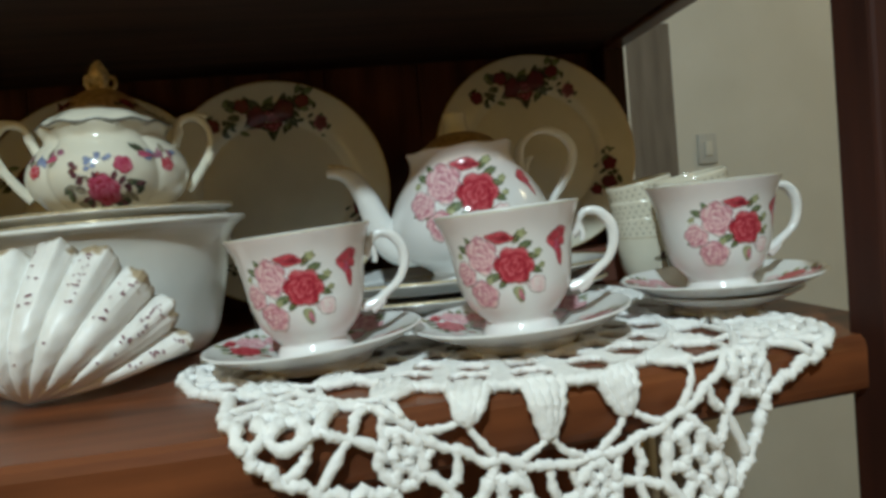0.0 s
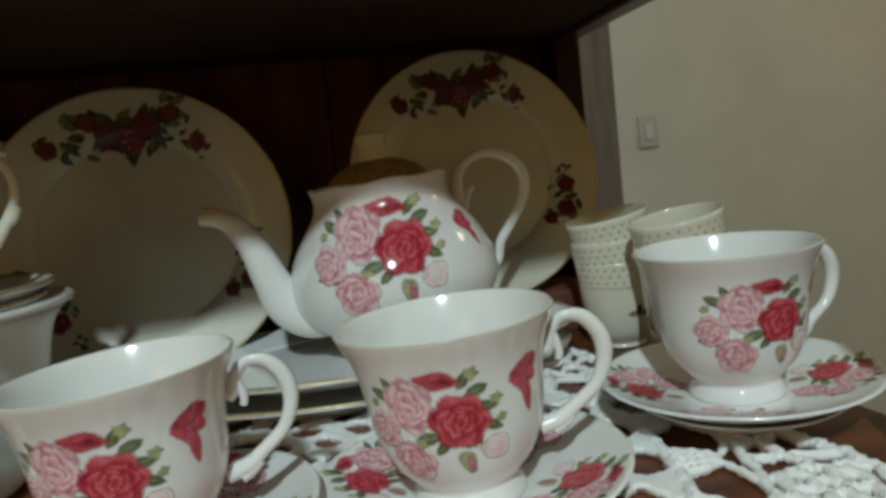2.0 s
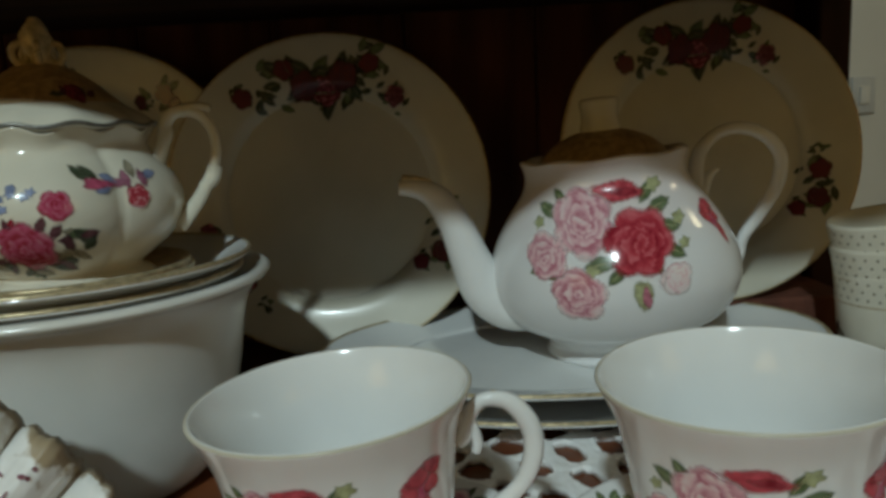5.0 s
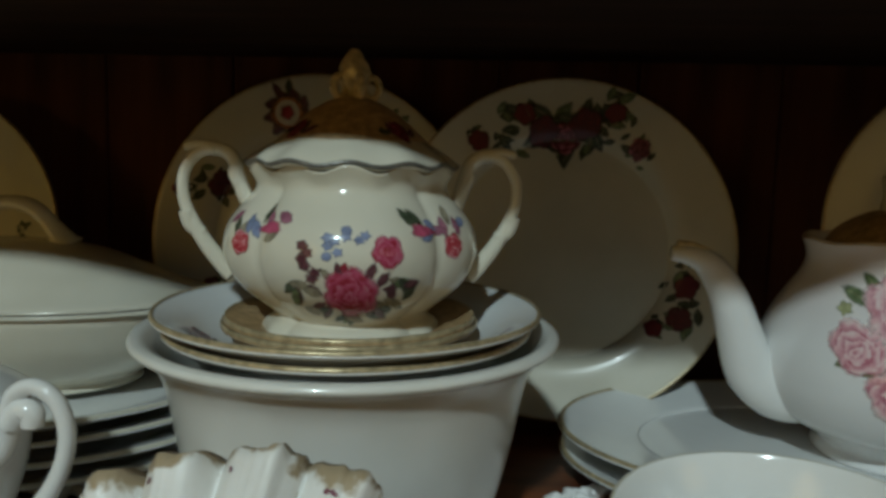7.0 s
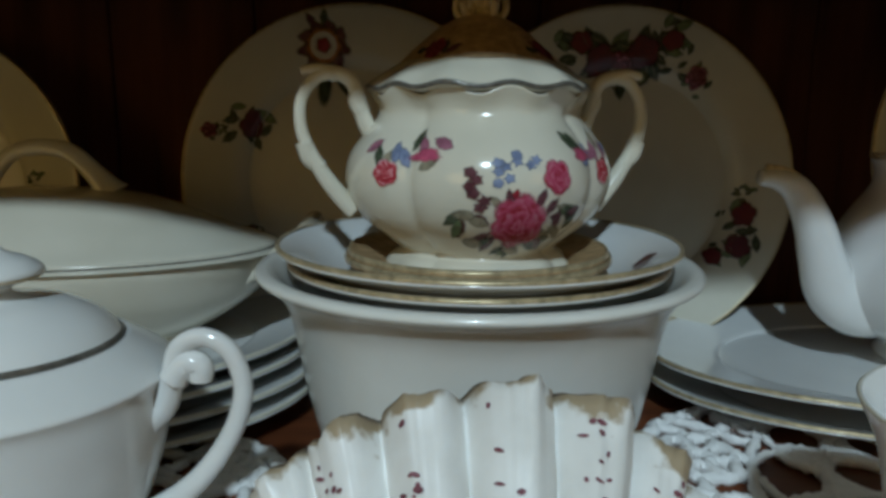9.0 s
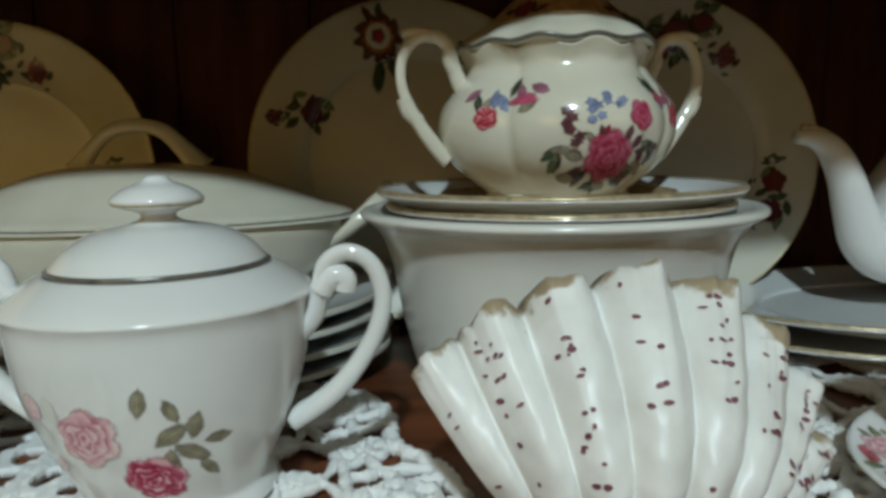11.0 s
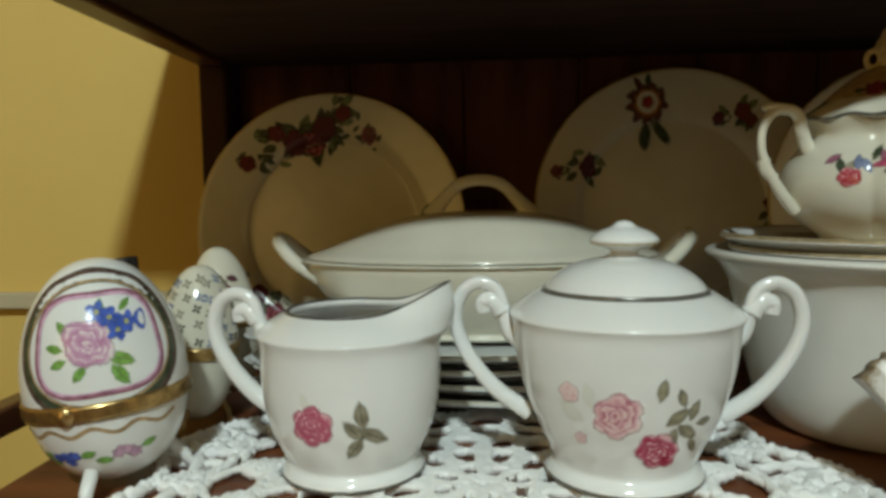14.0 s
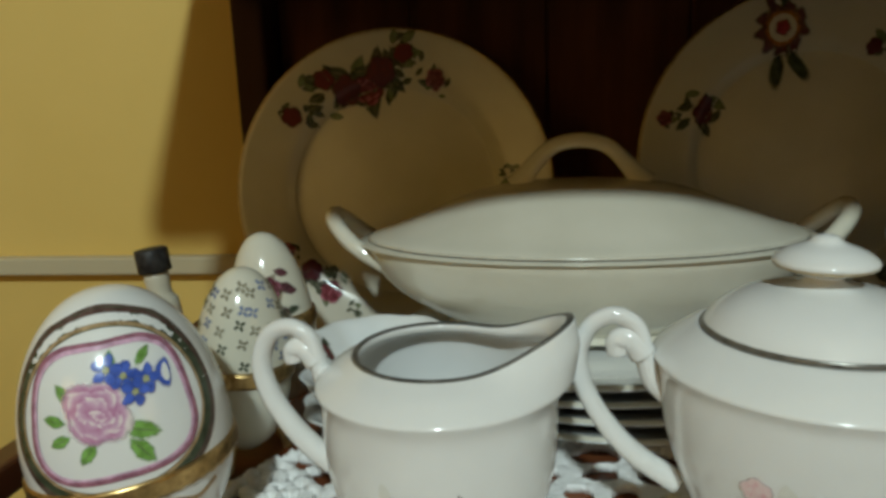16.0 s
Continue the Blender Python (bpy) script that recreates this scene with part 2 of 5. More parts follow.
def thing(name, label, category, at=(0, 0, 0), turn=0, group="", scale=1.0, tip=(0, 0)):
    ob = new(name)
    ob.empty_display_size = 0.02
    ob.matrix_world = pose(*at, tip[0], tip[1], turn) @ Matrix.Scale(scale, 4)
    return tagged(ob, label, category, group)


def lathe(profile, n=64, wave=None, bm=None, mat=0, sx=1.0, sy=1.0):
    """Turns a (radius, height) line round z; wave(angle, z) scales the radius, or gives (scale, lift)."""
    bm = bm or bmesh.new()
    rings = []
    for r, z in profile:
        ring = []
        for k in range(n):
            a = 2 * math.pi * k / n
            w = wave(a, z, r) if wave else (1, 0)
            ring.append(bm.verts.new((r * w[0] * math.cos(a) * sx, r * w[0] * math.sin(a) * sy, z + w[1])) if r > 1e-5 or k == 0 else ring[0])
        rings.append(ring)
    for a, b in zip(rings, rings[1:]):
        for k in range(n):
            vs = []
            for v in (a[k], a[(k + 1) % n], b[(k + 1) % n], b[k]):
                if v not in vs:
                    vs.append(v)
            if len(vs) > 2:
                f = bm.faces.new(vs)
                f.material_index = mat
    return bm


def turned(pts, steps=5):
    return [(max(0.0, p.x), p.y) for p in spline([(r, z, 0) for r, z in pts], steps)]


def tube(path, radius, sides=10, bm=None, mat=0, squash=1.0, caps=True):
    """A round bar along a line of points; radius may be a function of 0..1."""
    bm = bm or bmesh.new()
    path = [Vector(p) for p in path]
    rings, up = [], None
    for i, p in enumerate(path):
        d = (path[min(i + 1, len(path) - 1)] - path[max(i - 1, 0)])
        d = d.normalized() if d.length > 1e-9 else Vector((0, 0, 1))
        if up is None:
            up = d.orthogonal().normalized()
        up = (up - d * up.dot(d))
        up = up.normalized() if up.length > 1e-6 else d.orthogonal().normalized()
        side = d.cross(up)
        r = radius(i / (len(path) - 1)) if callable(radius) else radius
        rings.append([bm.verts.new(p + (up * math.cos(t) + side * math.sin(t) * squash) * r) for t in (2 * math.pi * k / sides for k in range(sides))])
    for a, b in zip(rings, rings[1:]):
        for k in range(sides):
            bm.faces.new((a[k], a[(k + 1) % sides], b[(k + 1) % sides], b[k])).material_index = mat
    if caps:
        bm.faces.new(rings[0]).material_index = mat
        bm.faces.new(rings[-1][::-1]).material_index = mat
    return bm


def block(x0, x1, y0, y1, z0, z1, bevel=0.002, bm=None):
    bm = bm or bmesh.new()
    made = bmesh.ops.create_cube(bm, size=1.0, matrix=Matrix.Translation(((x0 + x1) / 2, (y0 + y1) / 2, (z0 + z1) / 2)) @ Matrix.Diagonal((x1 - x0, y1 - y0, z1 - z0, 1)))
    if bevel:
        edges = list({e for v in made["verts"] for e in v.link_edges})
        bmesh.ops.bevel(bm, geom=edges, offset=bevel, segments=2, affect="EDGES", profile=0.5)
    return bm


# ---- painted decoration: thin glazed patches that follow the body's surface ----


def on_turned(profile, wave=None, sx=1.0, sy=1.0, inside=False):
    """A map from (angle in degrees, height) plus metres (u, v) to a point just off a turned body; profile: outer (r, z), rising."""
    zs = np.array([z for r, z in profile])
    rs = np.array([r for r, z in profile])

    def place(a, z):
        r = float(np.interp(z, zs, rs))
        w = wave(a, z, r) if wave else (1, 0)
        return Vector((r * w[0] * math.cos(a) * sx, r * w[0] * math.sin(a) * sy, z + w[1]))

    def at(angle, height):
        a0 = radians(angle)
        r0 = float(np.interp(height, zs, rs))

        def go(u, v, lift):
            z = height + v
            a = a0 + u / max(float(np.interp(z, zs, rs)), 0.6 * r0, 0.01)
            p = place(a, z)
            n = (place(a + 0.01, z) - place(a - 0.01, z)).cross(place(a, z + 0.0008) - place(a, z - 0.0008))
            return p + n.normalized() * lift
        return go
    return at


def on_dish(profile):
    """The same on the upper face of a dish: angle round the middle, distance from it; u runs round, v outwards."""
    rs = np.array([r for r, z in profile])
    zs = np.array([z for r, z in profile])

    def at(angle, dist):
        a0 = radians(angle)

        def go(u, v, lift):
            x, y = dist + v, u
            r = math.hypot(x, y)
            a = a0 + math.atan2(y, x)
            return Vector((r * math.cos(a), r * math.sin(a), float(np.interp(r, rs, zs)) + lift))
        return go
    return at


class Decor:
    """Collects painted roses, petals and leaves, each a thin glazed patch of its own; joined: too many to count, one mesh."""

    def __init__(self, joined=False, lift=1.0):
        self.mats, self.rng, self.level, self.made, self.joined, self.high, self.bm = [], random.Random(3), 0, [], joined, lift, None
        if joined:
            self.bm = self.sheet()

    def sheet(self):
        bm = bmesh.new()
        bm.verts.layers.float.new("rim")
        bm.verts.layers.float.new("tone")
        return bm

    def slot(self, m):
        if m not in self.mats:
            self.mats.append(m)
        return self.mats.index(m)

    def begin(self, name):
        if self.bm is None:
            self.bm = self.sheet()
            self.made.append((name, self.bm))
            return True
        return False

    def end(self, first):
        if first:
            self.bm = None

    def blob(self, go, m, u, v, ru, rv, turn=0.0, wob=0.12, lobes=5, n=14, tip=0.0, lift=0.00022, name="petal"):
        """A filled outline: an ellipse with a wavy or pointed rim."""
        first = self.begin(name)
        i, ph = self.slot(m), self.rng.uniform(0, 6.28)
        c, s = math.cos(turn), math.sin(turn)
        self.level = (self.level + 1) % 40
        h = (lift + self.level * 0.000006) * self.high

        def put(x, y):
            return self.bm.verts.new(go(u + x * c - y * s, v + x * s + y * c, h))
        mid = put(0, 0)
        rim = self.bm.verts.layers.float["rim"]
        rings = [[], [], []]
        for k in range(n):
            t = 2 * math.pi * k / n
            w = 1 + wob * math.sin(lobes * t + ph)
            x, y = ru * w * math.cos(t), rv * w * math.sin(t)
            if tip:
                y *= 1 - tip * abs(math.cos(t)) ** 3
            for ring, q in zip(rings, (0.40, 0.74, 1.06)):
                ring.append(put(x * q, y * q))
                ring[-1][rim] = min(q, 1.0)
        for k in range(n):
            q = (k + 1) % n
            self.bm.faces.new((mid, rings[0][k], rings[0][q])).material_index = i
            for a, b in zip(rings, rings[1:]):
                self.bm.faces.new((a[k], b[k], b[q], a[q])).material_index = i
        self.end(first)

    def rose(self, go, u, v, r, base, light, dark, petals=6, lift=0.00025):
        """A full rose in one patch of brushwork: whorls of overlapping petals, dark in the folds and pale at the lips."""
        first = self.begin("rose")
        rng, i = self.rng, self.slot(rose_paint(base.name, light.name, dark.name))
        rim, tone = self.bm.verts.layers.float["rim"], self.bm.verts.layers.float["tone"]
        self.level = (self.level + 1) % 40
        h = (lift + 0.0001 + self.level * 0.000006) * self.high
        nr, na = (16, 40) if r > 0.008 else (10, 26)
        whorls = [(0.20, 2), (0.42, 3), (0.68, max(4, petals - 1)), (0.98, petals)]
        turns = [rng.uniform(0, 6.28) for w in whorls]
        seed = rng.uniform(0, 50)
        squash, lean = rng.uniform(0.86, 0.98), rng.uniform(0, 3.14)
        off = (rng.uniform(-0.10, 0.10), rng.uniform(-0.02, 0.14))

        def wave(k, a):
            q, n = whorls[k]
            return abs(math.cos(n * (a + turns[k]) / 2))

        def bound(k, a):
            return whorls[k][0] * (0.84 + 0.22 * wave(k, a) ** 0.7)

        def vert(j, k):
            a, q = 2 * math.pi * k / na, j / nr
            d = q * bound(3, a)
            x, y = d * math.cos(a), d * math.sin(a)
            sx = x - off[0] * (1 - q) + 0.20 * noise.noise(Vector((x * 2.3, y * 2.3, seed)))
            sy = y - off[1] * (1 - q) + 0.20 * noise.noise(Vector((x * 2.3, y * 2.3, seed + 9)))
            b = math.atan2(sy, sx)
            w = math.hypot(sx, sy) * (1 + 0.16 * math.sin(b + turns[0]))
            ring = next((z for z in range(4) if w <= bound(z, b)), 3)
            low = bound(ring - 1, b) if ring else 0.0
            f = max(0.0, min(1.0, (w - low) / (bound(ring, b) - low)))
            shade = 0.14 + 0.56 * f + 0.22 * noise.noise(Vector((x * 3.1, y * 3.1, seed + 20)))
            if ring and wave(ring, b) < 0.34:
                shade *= 0.55 + 1.3 * wave(ring, b)
            c, s = math.cos(lean), math.sin(lean)
            y *= squash
            p = self.bm.verts.new(go(u + r * (x * c - y * s), v + r * (x * s + y * c), h))
            p[rim], p[tone] = q, shade
            return p
        mid = vert(0, 0)
        grid = [[vert(j, k) for k in range(na)] for j in range(1, nr + 1)]
        for k in range(na):
            q = (k + 1) % na
            self.bm.faces.new((mid, grid[0][k], grid[0][q])).material_index = i
            for a, b in zip(grid, grid[1:]):
                self.bm.faces.new((a[k], b[k], b[q], a[q])).material_index = i
        self.end(first)

    def leaf(self, go, u, v, length, turn, m, vein=None, lift=0.0002):
        first = self.begin("leaf")
        self.blob(go, m, u, v, length / 2, length * 0.24, turn, 0.05, 7, 16, 0.75, lift)
        if vein:
            self.blob(go, vein, u, v, length * 0.42, length * 0.018, turn, 0, 1, 8, 0.3, lift + 0.00015)
        self.end(first)

    def stroke(self, go, pts, w, m, lift=0.0002):
        first = self.begin("painted_line")
        i = self.slot(m)
        line = [(p.x, p.y) for p in spline([(a, b, 0) for a, b in pts], 6)]
        prev = None
        for k, (x, y) in enumerate(line):
            x2, y2 = line[min(k + 1, len(line) - 1)]
            x1, y1 = line[max(k - 1, 0)]
            d = math.hypot(x2 - x1, y2 - y1) or 1
            nx, ny = -(y2 - y1) / d * w / 2, (x2 - x1) / d * w / 2
            cur = (self.bm.verts.new(go(x + nx, y + ny, lift)), self.bm.verts.new(go(x - nx, y - ny, lift)))
            if prev:
                self.bm.faces.new((prev[0], prev[1], cur[1], cur[0])).material_index = i
            prev = cur
        self.end(first)

    def done(self, name, parent, label=""):
        if self.joined:
            return tagged(part(name, self.bm, self.mats, parent, label), kind="stuff")
        for nm, bm in self.made:
            part(nm, bm, self.mats, parent)


def rose_spray(d, go, s=1.0, bold=1.0):
    """The big spray of pink and red roses on the tea ware; about 50 mm wide at s = 1."""
    k = 0.001 * s
    for u, v, l, t in ((-21, 14, 11, 2.7), (-16, 18, 9, 2.2), (14, 18, 10, 0.9), (18, 13, 11, 0.3), (21, 6, 10, -0.2), (22, -2, 10, -0.5), (-3, -4, 12, 3.3), (2, -8, 9, 3.9), (-27, -6, 5, 3.6), (15, -6, 8, -1.0), (-19, -7, 9, 3.4)):
        d.leaf(go, u * k, v * k, l * k, t, LEAF if (u + v) % 2 else LEAF_S, LEAF_Y)
    for u, v, q in ((17, 20, 3.4), (25, 8, 3.0), (26, 0, 2.4), (-25, 10, 2.6), (-6, -6, 3.0)):
        d.blob(go, LEAF_Y, u * k, v * k, q * k, q * 0.8 * k, 0.4, 0.25, 5)
    d.rose(go, -22 * k, -1 * k, 9.2 * k, PINK, PINK_L, PINK_D, 5)
    d.rose(go, -8.5 * k, 9.5 * k, 12.6 * k, PINK, PINK_L, PINK_D, 6)
    d.blob(go, RED, 4 * k, 19 * k, 9 * k, 4 * k, -0.1, 0.12, 4)
    d.blob(go, RED_D, 6 * k, 18.5 * k, 5 * k, 1.5 * k, -0.1, 0.12, 4, lift=0.0004)
    d.rose(go, 10 * k, 2 * k, 12.4 * k, RED, RED_L, RED_D, 6, 0.0004)
    d.rose(go, -11 * k, -14 * k, 10.4 * k, PINK, PINK_L, PINK_D, 5)
    d.blob(go, PINK_L, 21 * k, -11 * k, 6 * k, 5 * k, 0.3, 0.1, 3)
    d.rose(go, 22 * k, -11 * k, 6.2 * k, PINK_W, PINK_W, PINK, 4, 0.0003)
    d.blob(go, LEAF_Y, 10 * k, -15 * k, 3.4 * k, 5.5 * k, 0.1, 0.1, 3)
    d.blob(go, PINK_D, 11 * k, -16 * k, 1.6 * k, 4 * k, 0.1, 0.1, 3, lift=0.0004)


def red_bloom(d, go, s=1.0):
    k = 0.001 * s
    for u, v, a, b, t in ((0, 5, 5, 3, 0.5), (4, 6, 4, 2.4, -0.4), (1, 0, 5, 3.5, 0.9), (-3, 2, 3, 4, 0.2), (2, -6, 2.4, 5, 0.1), (4, 1, 3, 3, 0)):
        d.blob(go, RED if u != 1 else MAGENTA, u * k, v * k, a * k, b * k, t, 0.15, 3)

# ---- the cabinet and the room ----
BACK = 0.948


def structure(name, bm, mats, label, smooth=False):
    return tagged(part(name, bm, mats, None, label, smooth), label, "", "", "structure")


def bowed_board(x0, x1, y1, z0, z1, n=40):
    """A board with a gently bowed, rounded front edge."""
    bm = bmesh.new()
    rows = []
    for k in range(n + 1):
        x = x0 + (x1 - x0) * k / n
        y = shelf_front(x)
        rows.append([bm.verts.new((x, yy, zz)) for yy, zz in ((y1, z0), (y + 0.004, z0), (y + 0.0008, z0 + 0.003), (y, z0 + 0.007), (y, z1 - 0.007), (y + 0.0012, z1 - 0.0025), (y + 0.0045, z1), (y1, z1))])
    for a, b in zip(rows, rows[1:]):
        for q in range(8):
            bm.faces.new((a[q], a[(q + 1) % 8], b[(q + 1) % 8], b[q]))
    bm.faces.new(rows[0])
    bm.faces.new(rows[-1][::-1])
    return bm


def shelf_front(x):
    return 0.452 + 0.11 * max(0.0, x + 0.02) ** 1.0 if x > -0.02 else 0.452


shelf = structure("shelf", bowed_board(-0.604, 0.395, BACK, -0.034, 0.0), SHELF_WOOD, "red-brown varnished wooden cabinet shelf with a worn front edge")
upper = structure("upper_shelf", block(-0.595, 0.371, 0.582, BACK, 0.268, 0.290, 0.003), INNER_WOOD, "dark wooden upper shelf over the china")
back = structure("back_panel", block(-0.612, 0.388, BACK + 0.0125, BACK + 0.018, -0.03, 0.60, 0), DARK_WOOD, "dark stained boarded cabinet back panel")
structure("back_panel_low", block(-0.612, 0.388, BACK + 0.002, BACK + 0.018, -0.95, -0.036, 0), DARK_WOOD, "dark wooden back of the cabinet below the shelf")
board_mesh = mesh_of("board", block(-0.0530, 0.0530, 0, 0.012, -0.03, 0.60, 0.0015), DARK_WOOD, False)
for i in range(9):
    board = new("board", board_mesh)
    board.location, board.parent = (-0.541 + i * 0.1074, BACK, 0), back
# Out-of-view board, added to cast the shadow edge on the yellow wall.
structure("wall_shade_board", block(-0.662, 0.44, 0.582, 0.99, 0.345, 0.372, 0.003), RAIL_WOOD, "unseen dark wooden board that shades the yellow wall")
for name, x0, x1, y0, y1 in (("post_back_left", -0.621, -0.595, 0.915, 0.955), ("post_back_right", 0.372, 0.399, 0.915, 0.955), ("post_front_right", 0.350, 0.392, 0.476, 0.508)):
    structure(name, block(x0, x1, y0, y1, -0.95 if "front" in name else 0.0, 0.60, 0.003), POST_WOOD, "dark varnished wooden cabinet post")
structure("rail_left", block(-0.621, -0.597, 0.605, 0.914, 0.264, 0.300, 0.003), RAIL_WOOD, "dark varnished wooden side rail of the cabinet")
structure("rail_right", block(0.373, 0.397, 0.605, 0.914, 0.264, 0.300, 0.003), RAIL_WOOD, "dark varnished wooden side rail of the cabinet")
structure("rail_low_left", block(-0.634, -0.619, 0.53, 0.9145, 0.017, 0.033, 0.002), RAIL_WOOD, "narrow brown wooden side rail of the cabinet")
structure("plate_ledge", block(0.175, 0.371, 0.852, 0.9475, 0.0, 0.0385, 0.003), DARK_WOOD, "dark wooden ledge at the back of the shelf")
structure("wall_yellow", block(-2.6, 0.42, 1.0, 1.12, -0.95, 1.75, 0), YELLOW, "yellow painted plaster wall behind the cabinet")
structure("trim_yellow", block(-2.6, -0.624, 0.985, 0.9995, 0.030, 0.047, 0.002), TRIM, "beige trim strip on the yellow wall")
structure("wall_far", block(0.0, 3.2, 2.10, 2.2, -0.95, 1.75, 0), GREY, "off-white painted wall of the next room")
structure("wall_side", block(3.2, 3.3, -2.6, 2.2, -0.95, 1.75, 0), GREY, "off-white painted side wall")
structure("wall_left", block(-2.7, -2.6, -2.6, 1.12, -0.95, 1.75, 0), YELLOW, "yellow painted side wall")
# Never in view; its yellow is chosen to reflect warm light onto the china.
structure("bounce_wall", block(-2.7, 3.3, -2.7, -2.6, -0.95, 1.75, 0), YELLOW, "unseen wall coloured yellow to bounce warm light")
structure("floor", block(-2.7, 3.3, -2.7, 2.2, -1.0, -0.95, 0), FLOOR, "grey-brown cement floor")
structure("ceiling", block(-2.7, 3.3, -2.7, 2.2, 1.75, 1.8, 0), GREY, "off-white ceiling")
door = structure("door_1", block(0.895, 1.035, 2.06, 2.098, -0.95, 0.575, 0.004), DOOR, "grey-brown wooden door leaf standing in the far wall")
part("door_frame", block(0.872, 0.8945, 2.05, 2.098, -0.95, 0.56, 0.003), GREY, door, "pale painted door frame")

switch = thing("light_switch", "ivory plastic light switch on the off-white wall", "switch", (1.145, 2.0985, 0.205))
part("plate", block(-0.030, 0.030, -0.010, 0, -0.045, 0.045, 0.003), PLASTIC, switch)
part("rocker", block(-0.012, 0.012, -0.016, -0.0102, -0.022, 0.022, 0.002), GREY, switch)

# ---- tea cups and saucers ----
CUP_OUT = turned([(0.0235, 0.0), (0.0250, 0.002), (0.0236, 0.006), (0.0222, 0.010), (0.0262, 0.0145), (0.0320, 0.022), (0.0362, 0.033), (0.0382, 0.046), (0.0398, 0.058), (0.0422, 0.068), (0.0462, 0.0775), (0.0470, 0.0795)], 5)
CUP_IN = turned([(0.0470, 0.0795), (0.0462, 0.0803), (0.0450, 0.0793), (0.0405, 0.068), (0.0380, 0.058), (0.0362, 0.046), (0.0340, 0.034), (0.0290, 0.022), (0.0180, 0.0150), (0.0, 0.0135)], 5)
CUP_FOOT = [(0.0, 0.0025), (0.0200, 0.0025), (0.0215, 0.0), (0.0235, 0.0)]


def ear(points, r, steps=7):
    return spline([(x, 0, z) for x, z in points], steps)


def cup_master():
    cup = thing("tea_cup", "white porcelain tea cup with pink and red roses", "cup", group="rose tea cups")
    bm = lathe(CUP_FOOT + CUP_OUT, 72)
    lathe(CUP_IN, 72, None, bm, 1)
    bmesh.ops.remove_doubles(bm, verts=bm.verts[:], dist=0.00002)
    part("body", bm, [CUP_GLAZE, WHITE], cup, "white body with a soft pink blush below the rim")
    bm = tube(ear([(0.0400, 0.058), (0.0425, 0.0600), (0.0448, 0.0660), (0.0500, 0.0712), (0.0585, 0.0700), (0.0650, 0.0615), (0.0658, 0.0510), (0.0610, 0.0400), (0.0510, 0.0320), (0.0435, 0.0270), (0.0340, 0.0245)], 0), lambda t: 0.0024 + 0.0009 * math.cos(6.28 * t) ** 2, 10, squash=1.25)
    tube(ear([(0.0415, 0.066), (0.0450, 0.0640), (0.0470, 0.0570), (0.0462, 0.0530)], 0), lambda t: 0.0026 - 0.0010 * t, 8, bm)
    tube(ear([(0.0400, 0.0220), (0.0440, 0.0240), (0.0485, 0.0280)], 0), 0.0030, 8, bm)
    part("handle", bm, WHITE, cup)
    part("handle_gilding", tube(ear([(0.0530, 0.0728), (0.0580, 0.0712), (0.0615, 0.0680)], 0), 0.0021, 8), GOLD, cup, "worn gilt on the handle")
    at = on_turned(CUP_OUT)
    d = Decor()
    rose_spray(d, at(-104, 0.045), 1.03)
    red_bloom(d, at(-46, 0.056), 1.25)
    rose_spray(d, at(95, 0.045), 1.03)
    d.done("rose_decoration", cup, "painted pink and red roses with green leaves")
    part("gilt_rim", lathe([(0.0466, 0.0794), (0.0473, 0.0799), (0.0466, 0.0806), (0.0461, 0.0803)], 72), PLATE, cup, "thin pale gilt line on the rim")
    return cup


SAUCER_TOP = turned([(0.0, 0.0068), (0.020, 0.0068), (0.0245, 0.0078), (0.030, 0.0080), (0.045, 0.0110), (0.060, 0.0158), (0.0700, 0.0200)], 4)
SAUCER_LOW = turned([(0.0700, 0.0200), (0.0712, 0.0194), (0.0700, 0.0180), (0.058, 0.0120), (0.042, 0.0060), (0.036, 0.0008), (0.032, 0.0), (0.0, 0.002)], 4)


def saucer_master(name="saucer", label="white porcelain saucer with rose sprays", group="rose saucers"):
    s = thing(name, label, "saucer", group=group)
    part("dish", lathe(SAUCER_TOP + SAUCER_LOW[1:], 72), WHITE, s)
    at = on_dish(SAUCER_TOP)
    d = Decor()
    for a in (-28, 62, 152, 236):
        rose_spray(d, at(a, 0.0465), 0.92)
    d.done("rose_decoration", s)
    return s


cup = cup_master()
saucer = saucer_master()
SETS = [((0.1655, 0.571), -13, 1.005, -3.0, 0.0), ((0.032, 0.580), 0, 0.98, -3.0, 0.0), ((0.326, 0.606), 0, 1.0, -1.5, 0.0062)]
for i, ((x, y), turn, k, tilt, up) in enumerate(SETS):
    sp = pose(x, y, 0.0046 + up, 0, tilt, 0) @ pose(0, 0, 0, 0, 0, turn) @ Matrix.Scale(k, 4)
    cp = pose(x, y, 0.0046 + up, 0, tilt, 0) @ pose(0, 0, 0.0071 * k, 0, 0, turn) @ Matrix.Scale(k, 4)
    if up:
        under = copy_thing(saucer, sp)
        under.matrix_basis = pose(x, y, 0.0046, 0, tilt, 40) @ Matrix.Diagonal((0.78, 0.78, 0.78, 1))
    if i == 0:
        saucer.matrix_basis, cup.matrix_basis = sp, cp
    else:
        s2, c2 = copy_thing(saucer, sp), copy_thing(cup, cp)
        s2.matrix_basis, c2.matrix_basis = sp, cp

